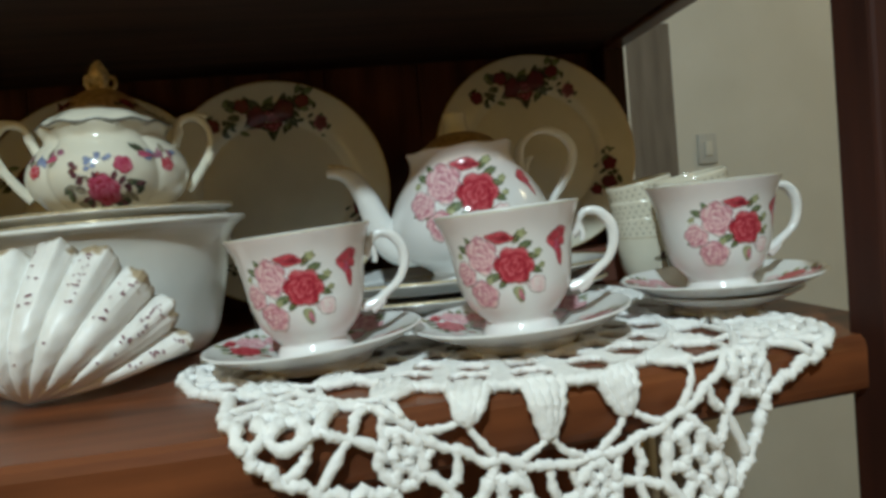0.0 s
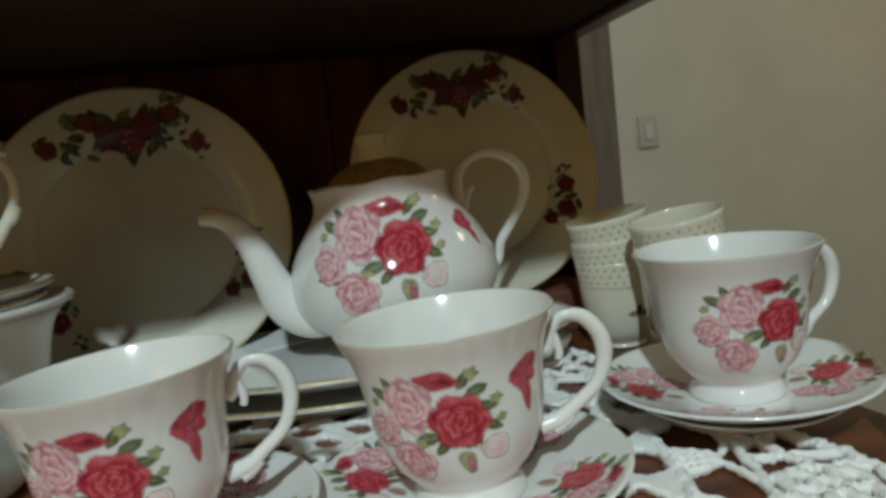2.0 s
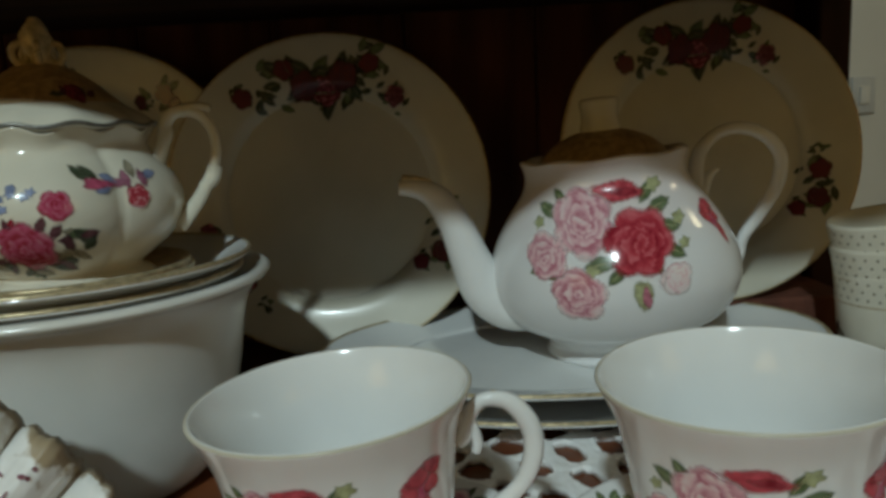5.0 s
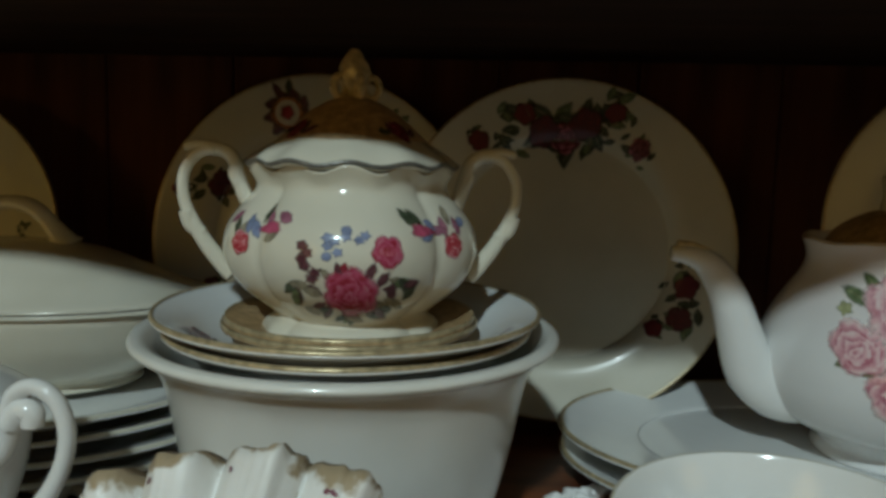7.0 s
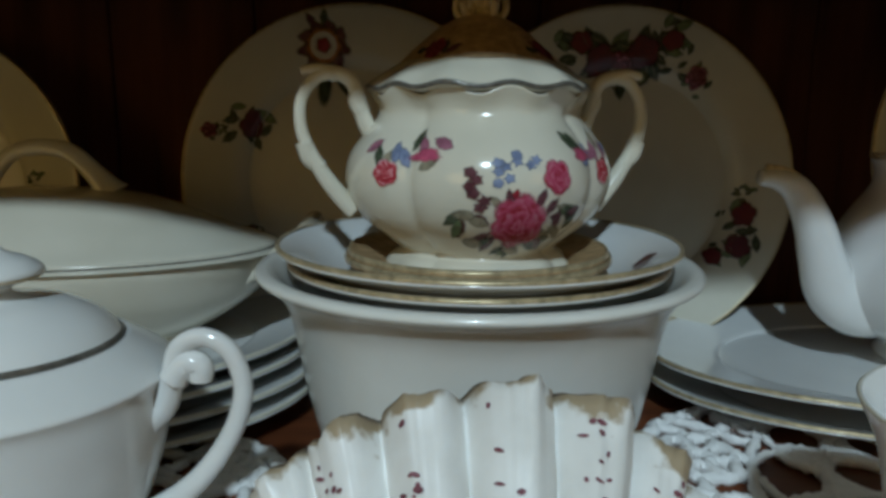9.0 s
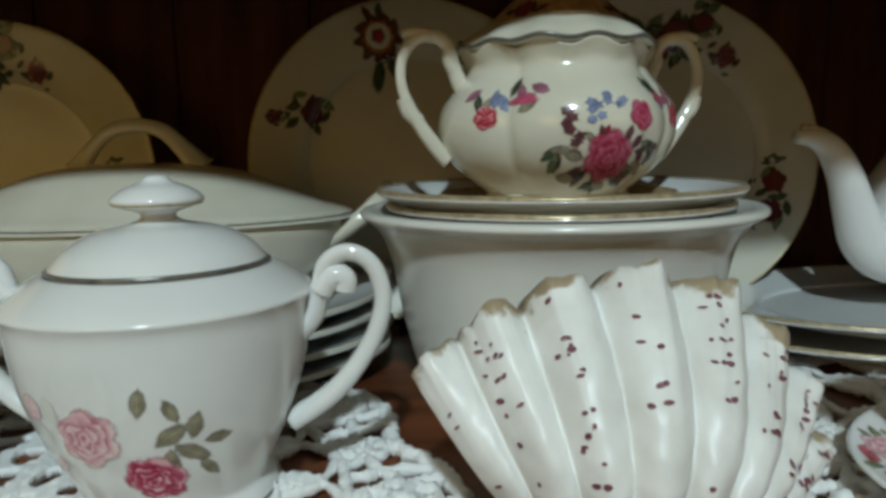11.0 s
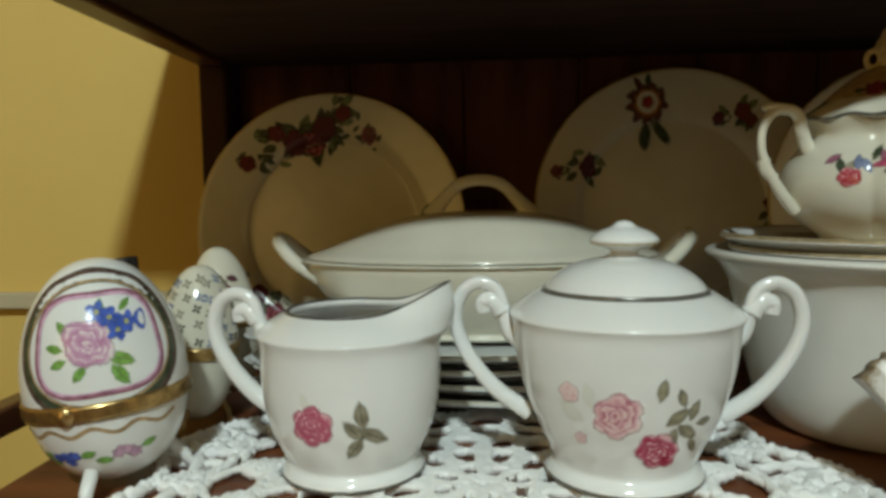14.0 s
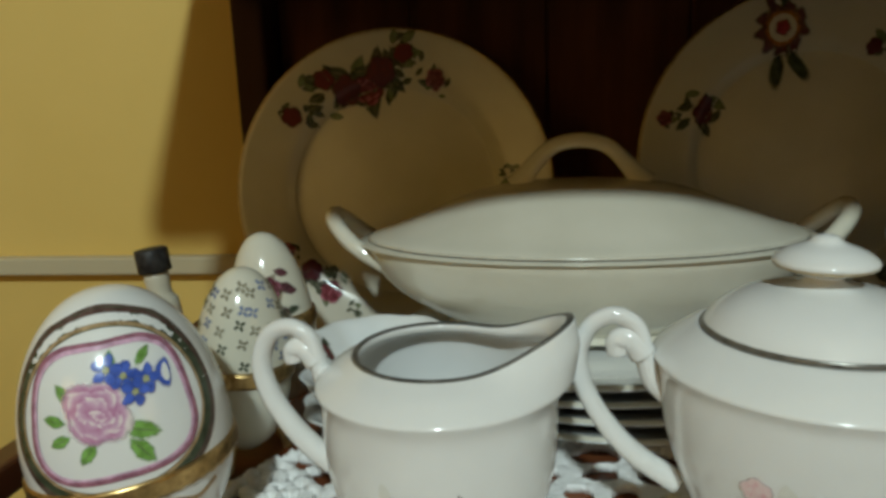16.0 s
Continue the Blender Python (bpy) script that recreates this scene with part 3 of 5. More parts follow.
# ---- teapot on its platter ----
POT_OUT = turned([(0.044, 0.0), (0.046, 0.003), (0.0435, 0.009), (0.0500, 0.016), (0.0690, 0.028), (0.0785, 0.046), (0.0780, 0.064), (0.0710, 0.082), (0.0612, 0.098), (0.0535, 0.109), (0.0505, 0.117), (0.0508, 0.124), (0.0528, 0.130)], 5)
POT_IN = turned([(0.0520, 0.130), (0.0512, 0.1312), (0.0495, 0.130), (0.0475, 0.122), (0.0490, 0.112), (0.0570, 0.098), (0.0660, 0.083), (0.0735, 0.064), (0.0740, 0.046), (0.0640, 0.030), (0.0, 0.018)], 4)


def pot_wave(a, z, r):
    k = max(0.0, (z - 0.112) / 0.02)
    return 1 + 0.008 * math.cos(8 * a) * (0.35 + k), 0.0008 * math.cos(8 * a) * k


pot = thing("teapot", "white porcelain teapot with pink and red roses on a platter", "teapot", (0.180, 0.797, 0.0285), 2, "", 1.0, (0, -3.5))
pot.matrix_world = pot.matrix_world @ Matrix.Diagonal((0.98, 0.98, 0.955, 1))
part("body", lathe([(0.0, 0.003), (0.04, 0.003), (0.042, 0.0)] + POT_OUT + POT_IN[1:], 80, pot_wave), POT_GLAZE, pot)
SPOUT = spline([(-0.042, 0, 0.042), (-0.066, 0, 0.038), (-0.083, 0, 0.050), (-0.091, 0, 0.072), (-0.098, 0, 0.096), (-0.108, 0, 0.115), (-0.119, 0, 0.1225), (-0.131, 0, 0.1245)], 7)
part("spout", tube(SPOUT, lambda t: 0.0160 * (1 - t) ** 1.05 + 0.0044, 18), WHITE, pot)
part("spout_gilding", tube([p + Vector((0.002, -0.0015, 0.0062)) for p in SPOUT[-13:-1]], lambda t: 0.0012 + 0.0008 * t, 8), BUD_GILT, pot, "worn gilt near the spout's tip")
bm = tube(ear([(0.0560, 0.094), (0.0590, 0.100), (0.0600, 0.113), (0.0640, 0.126), (0.0770, 0.1360), (0.0935, 0.1365), (0.1085, 0.128), (0.1160, 0.115), (0.1135, 0.098), (0.1020, 0.080), (0.0890, 0.064), (0.0850, 0.050), (0.0740, 0.042)], 0), lambda t: 0.0030 + 0.0014 * abs(math.cos(5 * t)), 10, squash=1.3)
tube(ear([(0.0555, 0.090), (0.0620, 0.096), (0.0680, 0.108), (0.0745, 0.112)], 0), lambda t: 0.0068 - 0.0054 * t, 8, bm)
part("handle", bm, WHITE, pot, "curled ear handle")
lid = part("lid", lathe(turned([(0.0425, 0.122), (0.0405, 0.128), (0.0320, 0.1375), (0.0200, 0.1440), (0.0100, 0.1465), (0.0, 0.147)], 4), 48), BROWN_GILT, pot, "brown and gilt domed lid")
part("knob", lathe(turned([(0.0125, 0.145), (0.0125, 0.148), (0.0112, 0.155), (0.0120, 0.164), (0.0095, 0.1665), (0.0, 0.167)], 4), 24), CREAM, lid, "pale stubby knob")
at = on_turned(POT_OUT, pot_wave)
d = Decor()
rose_spray(d, at(-106, 0.080), 1.66)
red_bloom(d, at(-46, 0.088), 1.4)
rose_spray(d, at(82, 0.070), 1.8)
d.done("rose_decoration", pot, "painted pink and red roses with green leaves")


def platter(name, label, at, turn, rx, ry, rim, group="", line=GOLD):
    p = thing(name, label, "platter", at, turn, group=group)
    prof = turned([(0.0, 0.004), (0.66, 0.004), (0.72, 0.0055), (0.86, rim * 0.7), (1.0, rim)], 4)
    low = turned([(1.0, rim), (1.012, rim - 0.001), (1.0, rim - 0.003), (0.84, rim * 0.6 - 0.003), (0.70, 0.0008), (0.66, 0.0), (0.0, 0.001)], 4)
    part("dish", lathe(prof + low[1:], 96, None, None, 0, rx, ry), WHITE, p)
    part("gilt_rim", lathe([(0.994, rim - 0.0002), (1.006, rim + 0.0008), (1.0165, rim - 0.001), (1.006, rim - 0.0022)], 96, None, None, 0, rx, ry), line, p, "thin worn line on the rim")
    return p


platter("platter", "white oval porcelain platter with a gilt rim", (0.148, 0.797, 0.0042), 0, 0.158, 0.098, 0.016, "stacked platters")
platter("platter", "white oval porcelain platter with a gilt rim", (0.150, 0.797, 0.0225), 2, 0.162, 0.100, 0.014, "stacked platters")

# ---- plates standing against the back ----
PLATE_TOP = turned([(0.0, 0.003), (0.070, 0.003), (0.076, 0.0045), (0.084, 0.010), (0.100, 0.0135), (0.1165, 0.0170)], 4)
PLATE_LOW = turned([(0.1165, 0.0170), (0.1176, 0.0162), (0.116, 0.0145), (0.098, 0.0105), (0.080, 0.005), (0.068, 0.0004), (0.064, 0.0), (0.0, 0.001)], 4)


def dark_spray(d, at, a0, spread, n, seed, big=1.0):
    """Dark roses and leaves round part of a plate's rim, thick in the middle of the stretch."""
    rng = random.Random(seed)
    for k in range(n):
        f = k / (n - 1) * 2 - 1
        go = at(a0 + spread * f, 0.090 + rng.uniform(-0.011, 0.011))
        w = (1 - abs(f) * 0.6) * big
        for j in range(9):
            d.leaf(go, rng.uniform(-16, 16) * 0.001 * w, rng.uniform(-17, 15) * 0.001 * w, rng.uniform(11, 19) * 0.001 * w, rng.uniform(0, 6.28), rng.choice((LEAF_D, LEAF, LEAF_D)), LEAF_B)
        if k % 2 == 0 or abs(f) < 0.5:
            d.rose(go, rng.uniform(-4, 4) * 0.001, rng.uniform(-4, 4) * 0.001, (10 if abs(f) < 0.4 else 7) * 0.001 * big, PLUM if rng.random() < 0.5 else CRIMSON, CRIMSON if rng.random() < 0.8 else PINK_D, PLUM, 5, 0.0004)


def wall_plate(x, y, z, r, turn, label, decorate, lean=9.0):
    k = r / 0.117
    p = thing("display_plate", label, "plate", group="plates against the back")
    p.matrix_basis = pose(x, y, z, 90 - lean, 0, 0) @ pose(0, 0, 0, 0, 0, turn) @ Matrix.Scale(k, 4)
    part("dish", lathe(PLATE_TOP + PLATE_LOW[1:], 96), PLATE, p)
    d = Decor(lift=2.6)
    decorate(d, on_dish(PLATE_TOP))
    d.done("flower_decoration", p)
    part("gilt_rim", lathe([(0.1160, 0.01695), (0.1170, 0.0174), (0.1180, 0.0163), (0.1170, 0.0155)], 96), GOLD, p, "thin gilt rim")
    return p


def rose_plate(d, at):
    dark_spray(d, at, 104, 38, 9, 3, 1.2)
    dark_spray(d, at, -8, 16, 4, 8, 0.95)
    dark_spray(d, at, -130, 20, 4, 9, 0.9)


def rosette_plate(d, at):
    go = at(100, 0.092)
    for k in range(9):
        t = k * 0.698
        d.blob(go, PLUM, 0.0125 * math.cos(t), 0.0125 * math.sin(t), 0.006, 0.005, t, 0.2, 3)
    d.blob(go, ORANGE, 0, 0, 0.013, 0.013, 0, 0.05, 9, 20, lift=0.0006)
    d.blob(go, PLATE, 0, 0, 0.0085, 0.0085, 0, 0.03, 9, 18, lift=0.0009)
    d.blob(go, RED_D, 0, 0, 0.0055, 0.0055, 0, 0.1, 5, 14, lift=0.0011)
    for s in (-1, 1):
        d.blob(go, LEAF_D, -0.0 + s * 0.007, -0.026, 0.005, 0.013, s * 0.35, 0.04, 4, 12)
    d.leaf(go, 0.004, 0.018, 0.012, 1.2, PLUM)
    d.leaf(go, -0.005, 0.018, 0.012, 1.9, LEAF_D)
    for a, seed in ((152, 4), (52, 5), (-5, 6), (-150, 7), (-60, 2)):
        dark_spray(d, at, a, 6, 3, seed, 0.85)


wall_plate(-0.0104, 0.8888, 0.1285, 0.1181, -14, "ivory dinner plate with dark roses leaning on the cabinet back", rose_plate)
wall_plate(-0.1940, 0.916, 0.1275, 0.1225, 4, "ivory plate with a rosette and small flowers leaning upright", rosette_plate)
wall_plate(-0.4935, 0.890, 0.1160, 0.1157, 0, "ivory dinner plate with dark roses standing in the corner", rose_plate)
wall_plate(0.2715, 0.886, 0.1460, 0.1105, -11, "ivory dinner plate with dark roses leaning behind the teapot", rose_plate)

# ---- mixing bowl, soup plates and tureen ----
bowl = thing("mixing_bowl", "large ivory earthenware bowl holding stacked plates", "bowl", (-0.123, 0.716, 0.0))
OUT = turned([(0.052, 0.0), (0.060, 0.003), (0.068, 0.014), (0.0745, 0.034), (0.0800, 0.058), (0.0838, 0.080), (0.0872, 0.092), (0.0930, 0.1005), (0.0985, 0.1040), (0.0996, 0.1062), (0.0975, 0.1080), (0.0925, 0.1068), (0.0850, 0.096), (0.0790, 0.080), (0.0740, 0.055), (0.0660, 0.030), (0.0500, 0.012), (0.0, 0.009)], 5)
part("bowl_body", lathe([(0.0, 0.002), (0.05, 0.002)] + OUT, 96), IVORY, bowl)


def soup_plate(z, r, label, name="soup_plate", mat=WHITE, rim=0.016, x=-0.123, y=0.716):
    p = thing(name, label, "plate", (x, y, z), group="plates in the bowl")
    prof = turned([(0.0, 0.003), (0.50, 0.003), (0.60, 0.004), (0.74, 0.009), (0.88, rim * 0.8), (1.0, rim)], 4)
    low = turned([(1.0, rim), (1.010, rim - 0.001), (0.998, rim - 0.0028), (0.86, rim * 0.62), (0.60, 0.0012), (0.50, 0.0), (0.0, 0.001)], 4)
    part("dish", lathe(prof + low[1:], 80, None, None, 0, r, r), mat, p)
    part("gilt_rim", lathe([(0.992, rim), (1.003, rim + 0.0008), (1.014, rim - 0.001), (1.003, rim - 0.002)], 80, None, None, 0, r, r), GOLD, p, "thin gilt rim")
    return p, on_dish([(q * r, w) for q, w in prof])


soup_plate(0.0895, 0.0850, "white soup plate with a gilt rim in the bowl", rim=0.0205)
p, at = soup_plate(0.0945, 0.0895, "white soup plate with a gilt rim and plum flowers", rim=0.0230)
d = Decor()
for a in (-150, -20, 80):
    go = at(a, 0.068)
    for q in range(3):
        d.rose(go, (q - 1) * 0.009, 0.003 * q, 0.006, PLUM, RED_D, LEAF_D, 5)
        d.leaf(go, (q - 1) * 0.008, -0.006, 0.010, q, LEAF_D)
d.done("flower_decoration", p)
soup_plate(0.0978, 0.0600, "worn gilt brown saucer under the tureen", "gilt_saucer", BROWN_GILT, 0.0135)
soup_plate(0.1000, 0.0585, "worn gilt brown saucer under the tureen", "gilt_saucer", BROWN_GILT, 0.0140)

TU_OUT = turned([(0.0395, 0.0), (0.0420, 0.0025), (0.0390, 0.0075), (0.0345, 0.0105), (0.0400, 0.0150), (0.0520, 0.0250), (0.0575, 0.0370), (0.0560, 0.0480), (0.0495, 0.0570), (0.0445, 0.0625), (0.0435, 0.0670), (0.0470, 0.0730)], 5)


def tu_wave(a, z, r):
    foot = max(0.0, 1 - z / 0.010)
    rim = max(0.0, (z - 0.061) / 0.012)
    return 1 + 0.055 * (2 * abs(math.cos(2 * a)) ** 0.7 - 1.4) * (1 - 0.6 * rim) * (1 - foot) + 0.02 * foot * math.cos(12 * a), 0.0016 * math.cos(12 * a) * rim + 0.0008 * foot * math.cos(12 * a)


tureen = thing("sugar_tureen", "cream porcelain lidded pot with crimson roses and gilt finial", "tureen", (-0.123, 0.716, 0.1030), 10)
tureen.matrix_world = tureen.matrix_world @ Matrix.Diagonal((1, 1, 1.085, 1))
part("body", lathe([(0.0, 0.003), (0.034, 0.003), (0.036, 0.0)] + TU_OUT + [(0.0455, 0.0732), (0.0430, 0.0700), (0.0410, 0.064)], 144, tu_wave), CREAM, tureen)


def lid_wave(a, z, r):
    k = max(0.0, min(1.0, (r - 0.03) / 0.018))
    return 1 + 0.022 * k * math.cos(6 * a), 0.0009 * k * math.cos(12 * a)


LID_OUT = turned([(0.0478, 0.0736), (0.0484, 0.0750), (0.0430, 0.0795), (0.0350, 0.0845), (0.0260, 0.0920), (0.0170, 0.0985), (0.0080, 0.1025), (0.0, 0.1035)], 5)
lid = part("lid", lathe([(0.0, 0.0736), (0.0455, 0.0730)] + LID_OUT, 96, lid_wave), CREAM, tureen, "scalloped cream lid")
# The crown's brown mixes gilding with the upper shelf's shadow, put into the colour.
part("lid_gilt_and_shade", lathe([(r + 0.0003, z + 0.0003) for r, z in LID_OUT if r < 0.0365], 64), BROWN_GILT, lid, "brown crown of the lid, gilding with shelf shade painted in")
part("lid_line", lathe([(0.0482, 0.0738), (0.0494, 0.0748), (0.0483, 0.0757)], 96, lid_wave), SILVER, lid, "thin dark line on the lid's edge")
at = on_turned([p for p in LID_OUT[2:-2]], lid_wave)
d = Decor(lift=2.0)
for a in (-48, -140, 60):
    go = at(a, 0.0880)
    for k in range(5):
        d.leaf(go, (k - 2) * 0.004, 0.001 * (k % 2), 0.007, k * 1.7, (LEAF_D, PLUM, LEAF_B)[k % 3])
    d.rose(go, 0, 0, 0.0048, CRIMSON, MAGENTA, PLUM, 5)
d.done("flower_decoration", lid)
bm = lathe(turned([(0.0062, 0.1020), (0.0050, 0.1060), (0.0070, 0.1110), (0.0064, 0.1160), (0.0042, 0.1205), (0.0020, 0.1235), (0.0, 0.1240)], 4), 20, lambda a, z, r: (1 + 0.16 * math.cos(5 * a + z * 500), 0))
for k in range(5):
    a = k * 1.2566
    ring = [(0.0080 * math.cos(a) + 0.0036 * math.cos(t) * math.cos(a), 0.0080 * math.sin(a) + 0.0036 * math.cos(t) * math.sin(a), 0.1075 + 0.0045 * math.sin(t)) for t in (i * 0.5236 for i in range(13))]
    tube(ring, 0.0017, 7, bm, caps=False)
part("finial", bm, BUD_GILT, lid, "gilt flower-bud finial")
for s, nm in ((1, "handle"), (-1, "handle")):
    q = [(0.0440, 0.054), (0.0490, 0.058), (0.0525, 0.066), (0.0555, 0.0760), (0.0620, 0.0800), (0.0710, 0.0785), (0.0775, 0.0700), (0.0780, 0.0590), (0.0745, 0.0500), (0.0715, 0.0445), (0.0670, 0.0380), (0.0610, 0.0310), (0.0560, 0.0260)]
    bm = tube([(s * p.x, 0, p.z) for p in ear(q, 0)], lambda t: 0.0024 + 0.0012 * math.cos(3.14 * t) ** 2, 10, squash=1.2)
    tube([(s * p.x, 0, p.z) for p in ear([(0.0630, 0.0800), (0.0710, 0.0815), (0.0775, 0.0808)], 0)], lambda t: 0.0034 - 0.0018 * t, 8, bm)
    tube([(s * p.x, 0, p.z) for p in ear([(0.0770, 0.0535), (0.0750, 0.0470), (0.0690, 0.0435)], 0)], lambda t: 0.0040 - 0.0012 * t, 8, bm)
    tube([(s * p.x, 0, p.z) for p in ear([(0.0522, 0.0660), (0.0548, 0.0700), (0.0535, 0.0745)], 0)], lambda t: 0.0040 - 0.0012 * t, 8, bm)
    part(nm, bm, CREAM, tureen, "scrolled handle with worn gilt")
at = on_turned(TU_OUT, tu_wave)
d = Decor()
put = at(-92, 0.033)


def go(u, v, lift):
    return put(u * 1.25, v * 1.18, lift)


rng = random.Random(12)
for k in range(22):
    t = rng.uniform(-0.6, 3.7)
    d.leaf(go, 0.004 - 0.020 * math.cos(t) * rng.uniform(0.6, 1.1), -0.006 - 0.011 * math.sin(t) * rng.uniform(0.4, 1), 0.008, rng.uniform(0, 6), rng.choice((LEAF, LEAF_B, PLUM, LEAF_D)))
for k in range(10):
    d.blob(go, BLUE_G, 0.003 + rng.uniform(-0.008, 0.006), 0.011 + rng.uniform(-0.004, 0.006), 0.0018, 0.0015, 0, 0.3, 5, 10)
for k in range(6):
    d.blob(go, PLUM, -0.010 + rng.uniform(-0.003, 0.002), 0.004 + k * 0.002 - 0.004, 0.0022, 0.0018, 0, 0.3, 5, 10)
rng = random.Random(31)
for k in range(16):
    q = 2 * math.pi * k / 16 + rng.uniform(-0.2, 0.2)
    d.leaf(go, 0.003 + 0.0125 * math.cos(q), -0.006 + 0.0095 * math.sin(q), rng.uniform(0.005, 0.008), q + rng.uniform(-0.6, 0.6), rng.choice((LEAF_B, PLUM, LEAF_D, RED_D)))
d.rose(go, 0.003, -0.005, 0.0098, MAGENTA, PINK_D, RED_D, 6)
d.rose(go, 0.0145, 0.0085, 0.0060, MAGENTA, PINK_D, RED_D, 5)
for a, f in ((-138, 1), (-44, -1)):
    low = at(a, 0.0510)

    def go(u, v, lift, low=low):
        return low(u * 1.3, v * 1.1, lift)
    for k in range(9):
        d.leaf(go, f * (k - 4) * 0.0032, rng.uniform(-0.004, 0.004), 0.008, rng.uniform(0, 6), rng.choice((BLUE_G, LEAF_D, LEAF_B, MAUVE)))
    d.rose(go, -f * 0.006, -0.007, 0.0050, RED, PINK, RED_D, 5)
    d.blob(go, MAGENTA, f * 0.008, -0.001, 0.006, 0.0022, 0.1 * f, 0.2, 3)
d.done("rose_decoration", tureen, "crimson roses with blue sprigs")

# ---- covered casserole on a stack of plates ----
for k in range(4):
    p = platter("dinner_plate", "white dinner plate with a pale rim in a stack", (-0.345 + 0.002 * (k % 2), 0.800, 0.0042 + 0.0098 * k), k * 9, 0.132, 0.104, 0.0145, "stacked dinner plates", PLATE)
CX, CY, CZ = -0.364, 0.808, 0.0415
cass = thing("covered_casserole", "cream oval lidded serving dish on stacked plates", "serving dish", (CX, CY, CZ))
CO = turned([(0.58, 0.0), (0.62, 0.002), (0.60, 0.006), (0.74, 0.015), (0.90, 0.030), (0.985, 0.047), (1.0, 0.0545), (0.985, 0.0555), (0.95, 0.052), (0.85, 0.034), (0.6, 0.015), (0.0, 0.012)], 5)
part("body", lathe([(0.0, 0.002), (0.56, 0.002)] + CO, 96, None, None, 0, 0.132, 0.080), CREAM, cass)
LO = turned([(0.0, 0.053), (0.96, 0.0545), (0.985, 0.0565), (0.975, 0.0590), (0.85, 0.0645), (0.66, 0.0745), (0.46, 0.0845), (0.24, 0.0893), (0.0, 0.0905)], 5)
lid = part("lid", lathe(LO, 96, None, None, 0, 0.132, 0.080), CREAM, cass, "domed oval lid")
part("lid_line", lathe([(0.984, 0.0555), (0.9925, 0.0567), (0.984, 0.0585)], 96, None, None, 0, 0.132, 0.080), SILVER, lid, "grey lustre line on the lid's edge")
part("lid_handle", tube(ear([(-0.037, 0.086), (-0.029, 0.097), (-0.016, 0.1095), (0.0, 0.1130), (0.016, 0.1095), (0.029, 0.097), (0.038, 0.086)], 0), lambda t: 0.0037 + 0.0035 * (2 * t - 1) ** 4, 12, squash=1.5), CREAM, lid, "arched loop handle")
for s in (-1, 1):
    part("side_handle", tube([(s * x, y, z) for x, y, z in spline([(0.114, -0.022, 0.040), (0.136, -0.020, 0.054), (0.150, -0.011, 0.067), (0.153, 0.0, 0.071), (0.150, 0.011, 0.067), (0.136, 0.020, 0.054), (0.114, 0.022, 0.040)], 6)], 0.0052, 10), CREAM, cass, "upturned side handle")

for k in range(3):
    p = thing("small_dish", "white fluted dish with a dark flower spray in a stack", "dish", (-0.472, 0.722 + 0.001 * k, 0.0042 + 0.0165 * k), 15 * k, group="stacked small dishes", scale=0.86)
    top = turned([(0.0, 0.004), (0.022, 0.004), (0.030, 0.010), (0.042, 0.022), (0.048, 0.0255)], 4)
    low = turned([(0.048, 0.0255), (0.049, 0.0245), (0.042, 0.0195), (0.029, 0.006), (0.022, 0.0), (0.0, 0.001)], 4)
    part("dish", lathe(top + low[1:], 60, lambda a, z, r: (1 + 0.03 * (r / 0.048) * math.cos(10 * a), 0)), WHITE, p)
    if k == 2:
        d = Decor()
        go = on_dish(top)(150, 0.036)
        for q in range(4):
            d.leaf(go, (q - 2) * 0.005, 0.002, 0.011, q * 1.3, LEAF_D)
        d.rose(go, 0, 0, 0.007, PLUM, RED_D, LEAF_D, 5)
        d.done("flower_decoration", p)

# ---- sugar bowl and creamer ----


def pale_roses(d, go, s=1.0):
    k = 0.001 * s
    for u, v, l, t in ((14, 2, 11, 0.6), (18, -4, 11, -0.6), (12, -7, 11, -1.8), (20, 4, 9, 1.2), (8, 12, 9, 1.4), (25, -1, 8, 0.1), (15, 9, 8, 1.9), (21, -10, 8, -1.1)):
        d.leaf(go, u * k, v * k, l * k, t, LEAF_B, LEAF_Y)
    for u, v, l, t in ((-16, 9, 9, 1.8), (-22, 2, 10, 2.6)):
        d.leaf(go, u * k, v * k, l * k, t, IVORY)


SU_OUT = turned([(0.0365, 0.0), (0.0385, 0.0020), (0.0375, 0.0050), (0.0345, 0.0085), (0.0360, 0.0130), (0.0408, 0.0230), (0.0466, 0.0370), (0.0512, 0.0520), (0.0535, 0.0660), (0.0545, 0.0760), (0.0560, 0.0800)], 5)
sugar = thing("sugar_bowl", "white lidded sugar bowl with pink roses and grey lines", "sugar bowl", (-0.292, 0.630, 0.0045), -4)
part("body", lathe([(0.0, 0.002), (0.034, 0.002)] + SU_OUT + turned([(0.0560, 0.0800), (0.0558, 0.0815), (0.0500, 0.0862), (0.0425, 0.0910), (0.0405, 0.0916), (0.0395, 0.0905), (0.0395, 0.085)], 3)[1:], 80), WHITE, sugar)
SUGAR_LID = lambda pts: [(r, z - 0.0035) for r, z in pts]
lid = part("lid", lathe(SUGAR_LID([(0.0, 0.0935), (0.0380, 0.0940)] + turned([(0.0392, 0.0945), (0.0388, 0.0965), (0.0330, 0.1030), (0.0230, 0.1085), (0.0110, 0.1110), (0.0065, 0.1130), (0.0075, 0.1150), (0.0140, 0.1172), (0.0166, 0.1190), (0.0158, 0.1212), (0.0118, 0.1240), (0.0062, 0.1262), (0.0036, 0.1284), (0.0, 0.1292)], 5)), 64), WHITE, sugar, "domed lid with a flat knob")
part("lustre_line", lathe(SUGAR_LID([(0.0388, 0.0945), (0.0400, 0.0956), (0.0388, 0.0970)]), 64), SILVER, lid, "grey lustre line")
